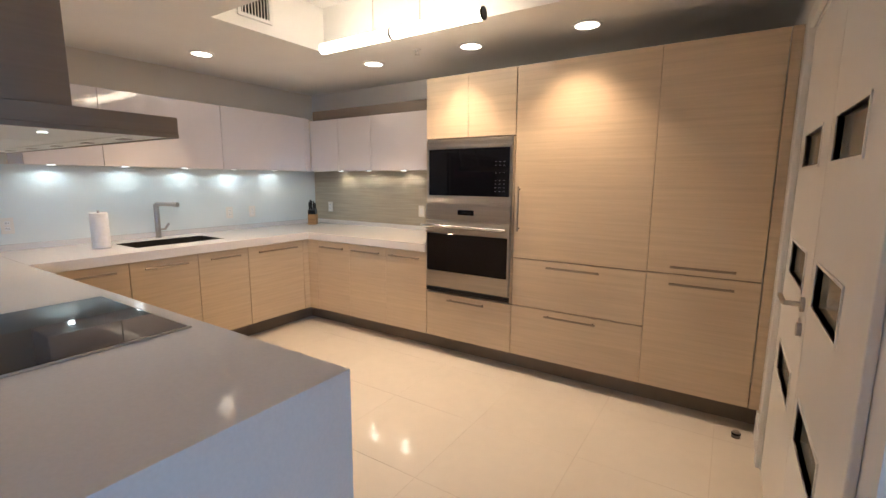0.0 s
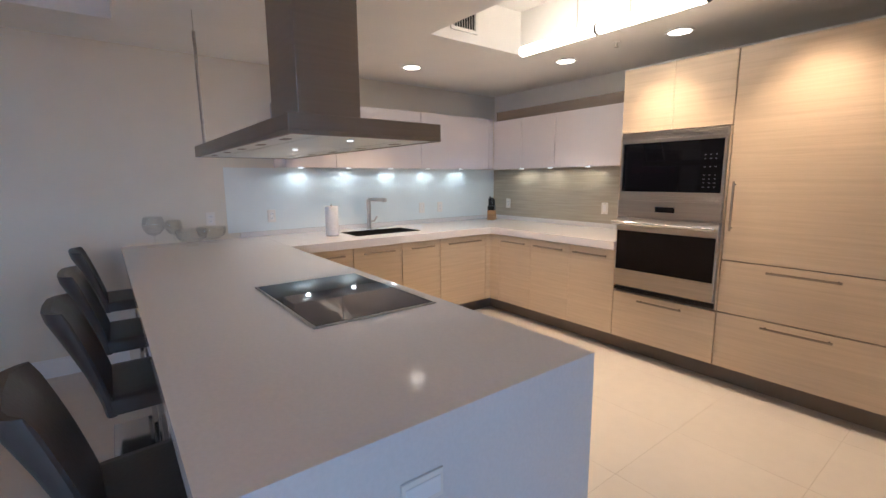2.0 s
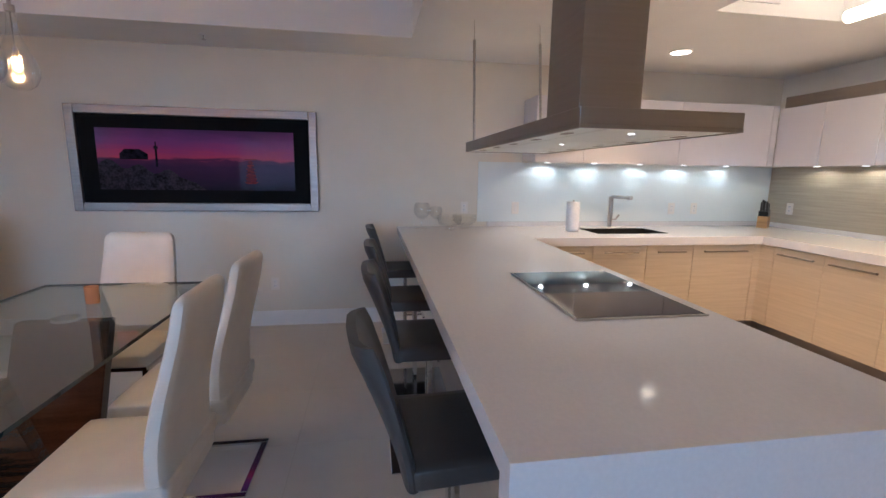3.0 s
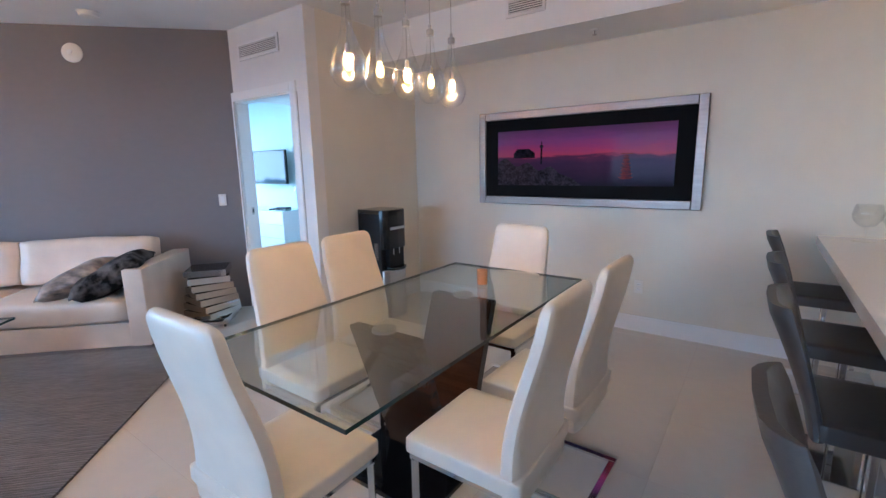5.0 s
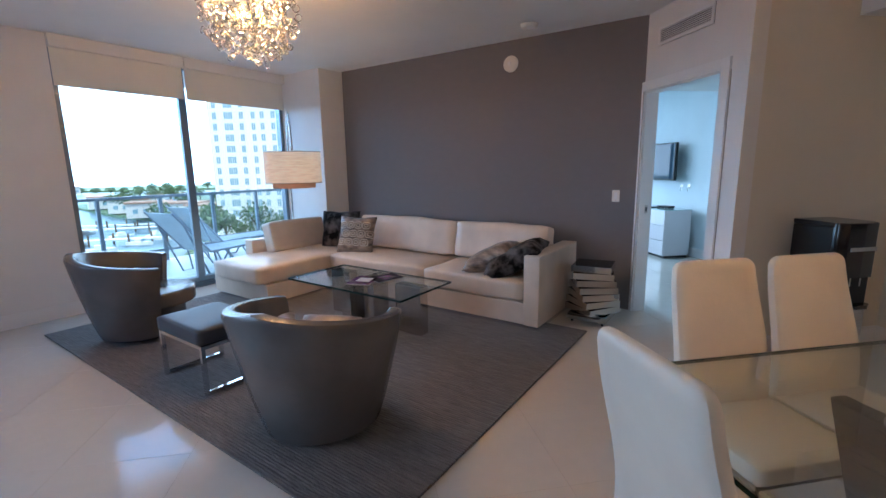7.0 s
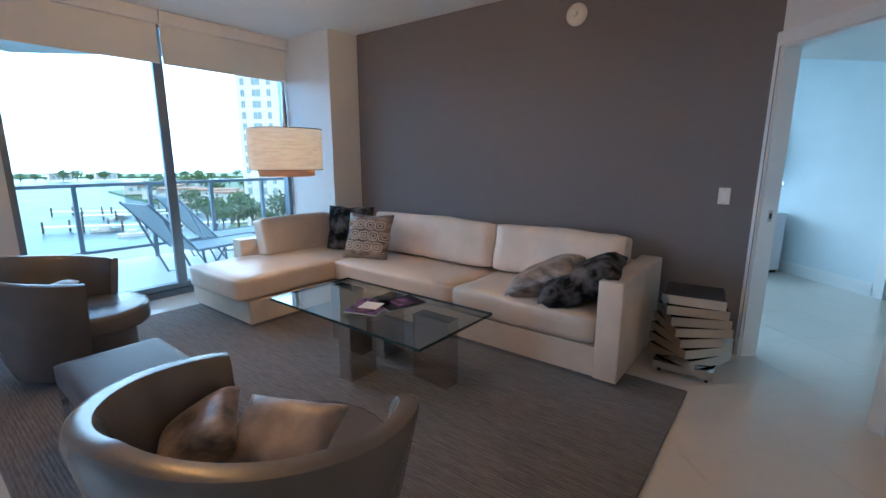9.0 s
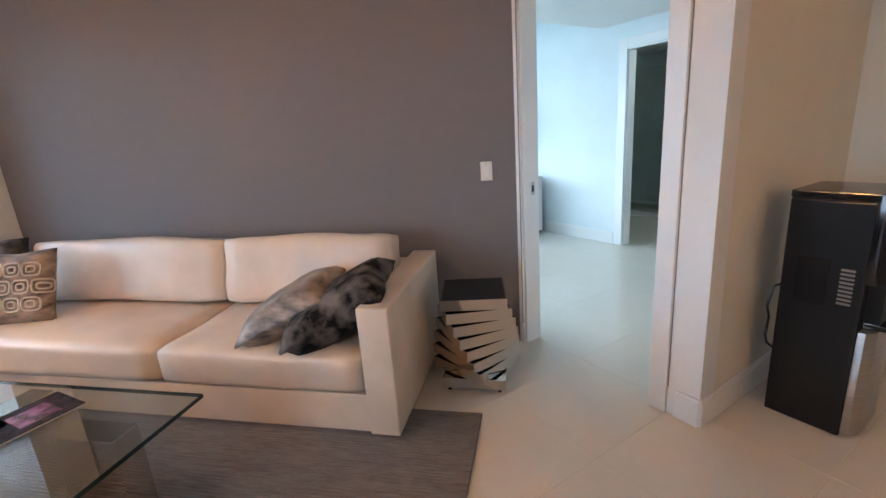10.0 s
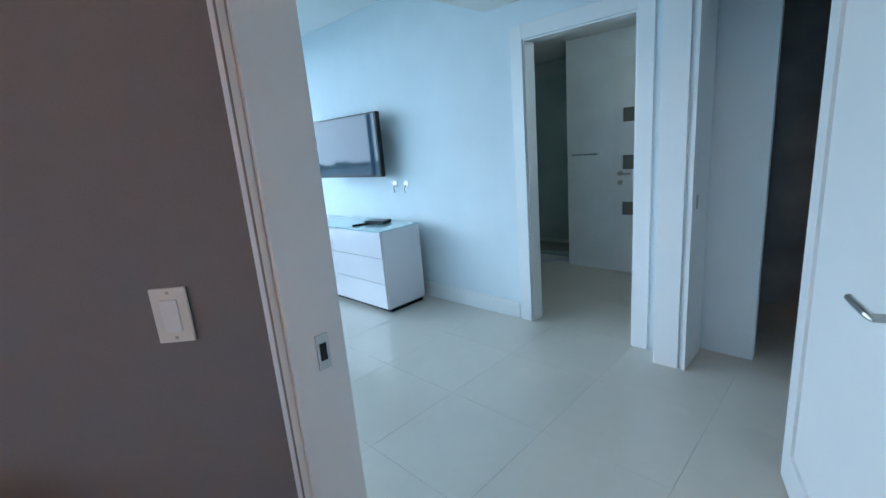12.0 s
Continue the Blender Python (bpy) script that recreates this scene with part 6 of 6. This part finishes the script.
for q in range(len(ring) - 1):
    bm.faces.new((lo[q], lo[q + 1], hi[q + 1], hi[q]))
structure("backdrop", bm, M_SKYGLOW, "bright hazy sky over the bay", "sky")


def far(px_dir, dist, z=0.0):
    v = Vector((*px_dir, 0)).normalized()
    return Vector((0.04, -0.56, 0)) + v * dist + Vector((0, 0, z))


def tree(at, height, seed, palm=False):
    r = random.Random(seed)
    t = thing("palm_tree" if palm else "tree", "distant green tree on the shore", "tree", at, r.uniform(0, 360), "trees on the shore")
    trunk = tube([(0, 0, 0), (0.1 * r.uniform(-1, 1), 0.1, height * 0.3), (0.2 * r.uniform(-1, 1), 0.1, height * 0.62)], height * 0.022, 6)
    limbs = [trunk] + [tube([(0, 0, height * 0.4), (height * 0.16 * math.cos(q), height * 0.16 * math.sin(q), height * 0.66)], height * 0.012, 5) for q in (0.4, 2.4, 4.5)]
    part("trunk", joined(*limbs), M_TRUNK, t)
    verts, faces = [], []
    for k in range(230):
        d = Vector((r.gauss(0, 1), r.gauss(0, 1), r.gauss(0, 0.7))).normalized() * r.uniform(0.45, 1.0)
        lobe = Vector((math.cos(k % 5 * 1.3), math.sin(k % 5 * 1.3), 0.4 * math.sin(k % 5))) * 0.13 * height
        c = Vector((0, 0, height * 0.68)) + lobe + Vector((d.x * 0.27, d.y * 0.27, d.z * 0.26)) * height
        s = height * r.uniform(0.035, 0.065)
        m = Euler((r.uniform(0, 6), r.uniform(0, 6), r.uniform(0, 6))).to_matrix()
        b = len(verts)
        verts += [tuple(c + m @ Vector(p) * s) for p in ((-1, 0, 0), (0, -0.6, 0.15), (1, 0, 0), (0, 0.6, 0.15), (0, 0, 0.6))]
        faces += [(b, b + 1, b + 4), (b + 1, b + 2, b + 4), (b + 2, b + 3, b + 4), (b + 3, b, b + 4), (b, b + 3, b + 2, b + 1)]
    me = bpy.data.meshes.new("crown")
    me.from_pydata(verts, [], faces)
    me.materials.append(M_LEAF)
    crown = new("crown", me)
    crown.parent = t
    return t

# near shore to the right, with the apartment tower, trees and a dock
shore = structure("ground", joined(slab([(-60, -118), (46, -118), (58, -190), (125, -250), (190, -330), (200, -460), (-90, -460)], GZ - 0.5, GZ + 1.2), slab([(-300, -620), (700, -560), (700, -700), (-300, -760)], GZ - 0.5, GZ + 2.0)), M_LEAF, "green shore across the water", "ground")
tw = thing("apartment_tower", "tall white apartment tower with glazed balconies", "building", far((0.214, -0.968), 150, GZ), -12)
part("wall", box(-11.5, 9, -8, 8, 0, 49), M_TOWER, tw)
part("roof", joined(box(-11.8, 9.3, -8.3, 8.3, 49, 50), box(-5, 4, -4, 4, 50, 53)), M_TOWER, tw)
for f in range(15):
    z = 2.5 + 3.1 * f
    part("balcony_slab", box(-14.2, -11.3, 5.0, 9.0, z - 0.3, z), M_TOWER, tw)
    for x in (-10.3, -7.2, -4.6, -1.2, 1.9, 3.2, 6.6):
        for side in (0.0, 0.62):
            part("window", box(x + side, x + side + 0.5, 8.0, 8.05, z + 0.4, z + 2.3), M_TOWERGLASS, tw)
r = random.Random(9)
k = 0
for dx, dist in ((0.13, 128), (0.16, 136), (0.19, 126), (0.22, 140), (0.25, 127), (0.28, 134), (0.31, 128), (0.34, 142), (0.37, 150), (0.30, 165), (0.35, 180), (0.40, 200)):
    k += 1
    tree(far((dx, -0.96), dist, GZ + 1.0), r.uniform(9, 14), k)
for j in range(34):
    tree(far((0.03 + 0.024 * j, -0.92), 575 + 14 * (j % 3), GZ - 3.5), r.uniform(11, 18), 40 + j)
for j in range(14):
    tree(far((0.13 + 0.027 * j, -0.95), 215 + 4 * j + 38 * (j % 4), GZ + 1.0), r.uniform(10, 17), 90 + j)
for j, (dx, dist) in enumerate(((0.33, 235), (0.42, 285), (0.39, 250), (0.46, 330), (0.52, 585), (0.60, 590), (0.28, 215), (0.36, 340))):
    h = thing("house", "distant pale house on the far shore", "house", far((dx, -0.9), dist, GZ + 1.9), 10 * j, "far houses")
    part("wall", box(-9, 9, -6, 6, 0, 6.5), M_HOUSE, h)
    part("roof", moved(slab([(-9.6, -6.6), (9.6, -6.6), (9.6, 6.6), (-9.6, 6.6)], 6.5, 7.2), pose(0, 0, 0)), M_ROOF, h)
    for q in range(4):
        part("window", box(-7.5 + 4 * q, -5.5 + 4 * q, 6.0, 6.1, 2, 4), M_TOWERGLASS, h)
for dx, dist, turn in ((0.47, 172, 8), (0.50, 222, 4), (0.43, 204, 12)):
    dk = thing("dock", "long pale boat dock on piles", "dock", far((dx, -0.95), dist, GZ), turn, "boat docks")
    part("boards", box(-30, 30, -1.6, 1.6, 1.5, 1.9), M_BOATWHITE, dk)
    for q in range(12):
        part("pile", rod(0.3, -1, 3.6, -29 + 5.3 * q, 1.9 if q % 2 else -1.9, 8), M_TRUNK, dk)
for j, (dx, dist) in enumerate(((0.43, 168), (0.38, 176), (0.50, 160), (0.55, 176), (0.46, 190), (0.52, 210), (0.40, 186))):
    b = thing("motor_boat", "white motor boat moored at the dock", "boat", far((dx, -0.93), dist, GZ), 80 + 15 * j, "moored boats")
    part("hull", slab([(-1.3, -3.6), (1.3, -3.6), (1.4, 1.0), (0.7, 3.4), (0, 4.4), (-0.7, 3.4), (-1.4, 1.0)], -0.2, 1.0, 0.08), M_BOATWHITE, b)
    part("cabin", box(-0.9, 0.9, -1.2, 1.2, 1.0, 2.0, 0.12), M_BOATWHITE, b)
    part("windscreen", box(-0.8, 0.8, 1.2, 1.26, 1.2, 1.8), M_TOWERGLASS, b)

# ---- floor tiles ----
TS, JOINT = 0.61, 0.0025
tile_mesh = bpy.data.meshes.new("tile")
bm = bmesh.new()
h = TS / 2 - JOINT / 2
b = 0.0005
low = [bm.verts.new((sx * h, sy * h, -0.0055)) for sx, sy in ((-1, -1), (1, -1), (1, 1), (-1, 1))]
mid = [bm.verts.new((sx * h, sy * h, -b)) for sx, sy in ((-1, -1), (1, -1), (1, 1), (-1, 1))]
top = [bm.verts.new((sx * (h - b), sy * (h - b), 0)) for sx, sy in ((-1, -1), (1, -1), (1, 1), (-1, 1))]
bm.faces.new(top)
for lo, hi in ((low, mid), (mid, top)):
    for q in range(4):
        bm.faces.new((lo[q], lo[(q + 1) % 4], hi[(q + 1) % 4], hi[q]))
bm.to_mesh(tile_mesh)
bm.free()
tile_mesh.materials.append(M_TILE)


def indoors(x, y):
    a, b = (x - y) * R, (x + y) * R
    kitchen = -4.3 < x < 0.9 and -3.6 < y < 4.4
    lounge = b > -5.25 and a < WA + 0.05 and y < -0.3 and -2.9 < x < 4.9
    hall = 0.6 <= x < 4.9 and -1.2 < y < 1.5
    bedroom = -7.0 < x < -2.4 and -9.6 < y < -3.3 and a < 3.7 and not (x < -5.3 and y < -7.0)
    return kitchen or lounge or hall or bedroom

for i in range(-11, 10):
    for j in range(-21, 4):
        x, y = -0.828 + TS * (i + 0.5), 2.633 + TS * (j + 0.5)
        if indoors(x, y):
            tile = new("tile", tile_mesh)
            tile.location = (x, y, 0)
            tile.parent = floor
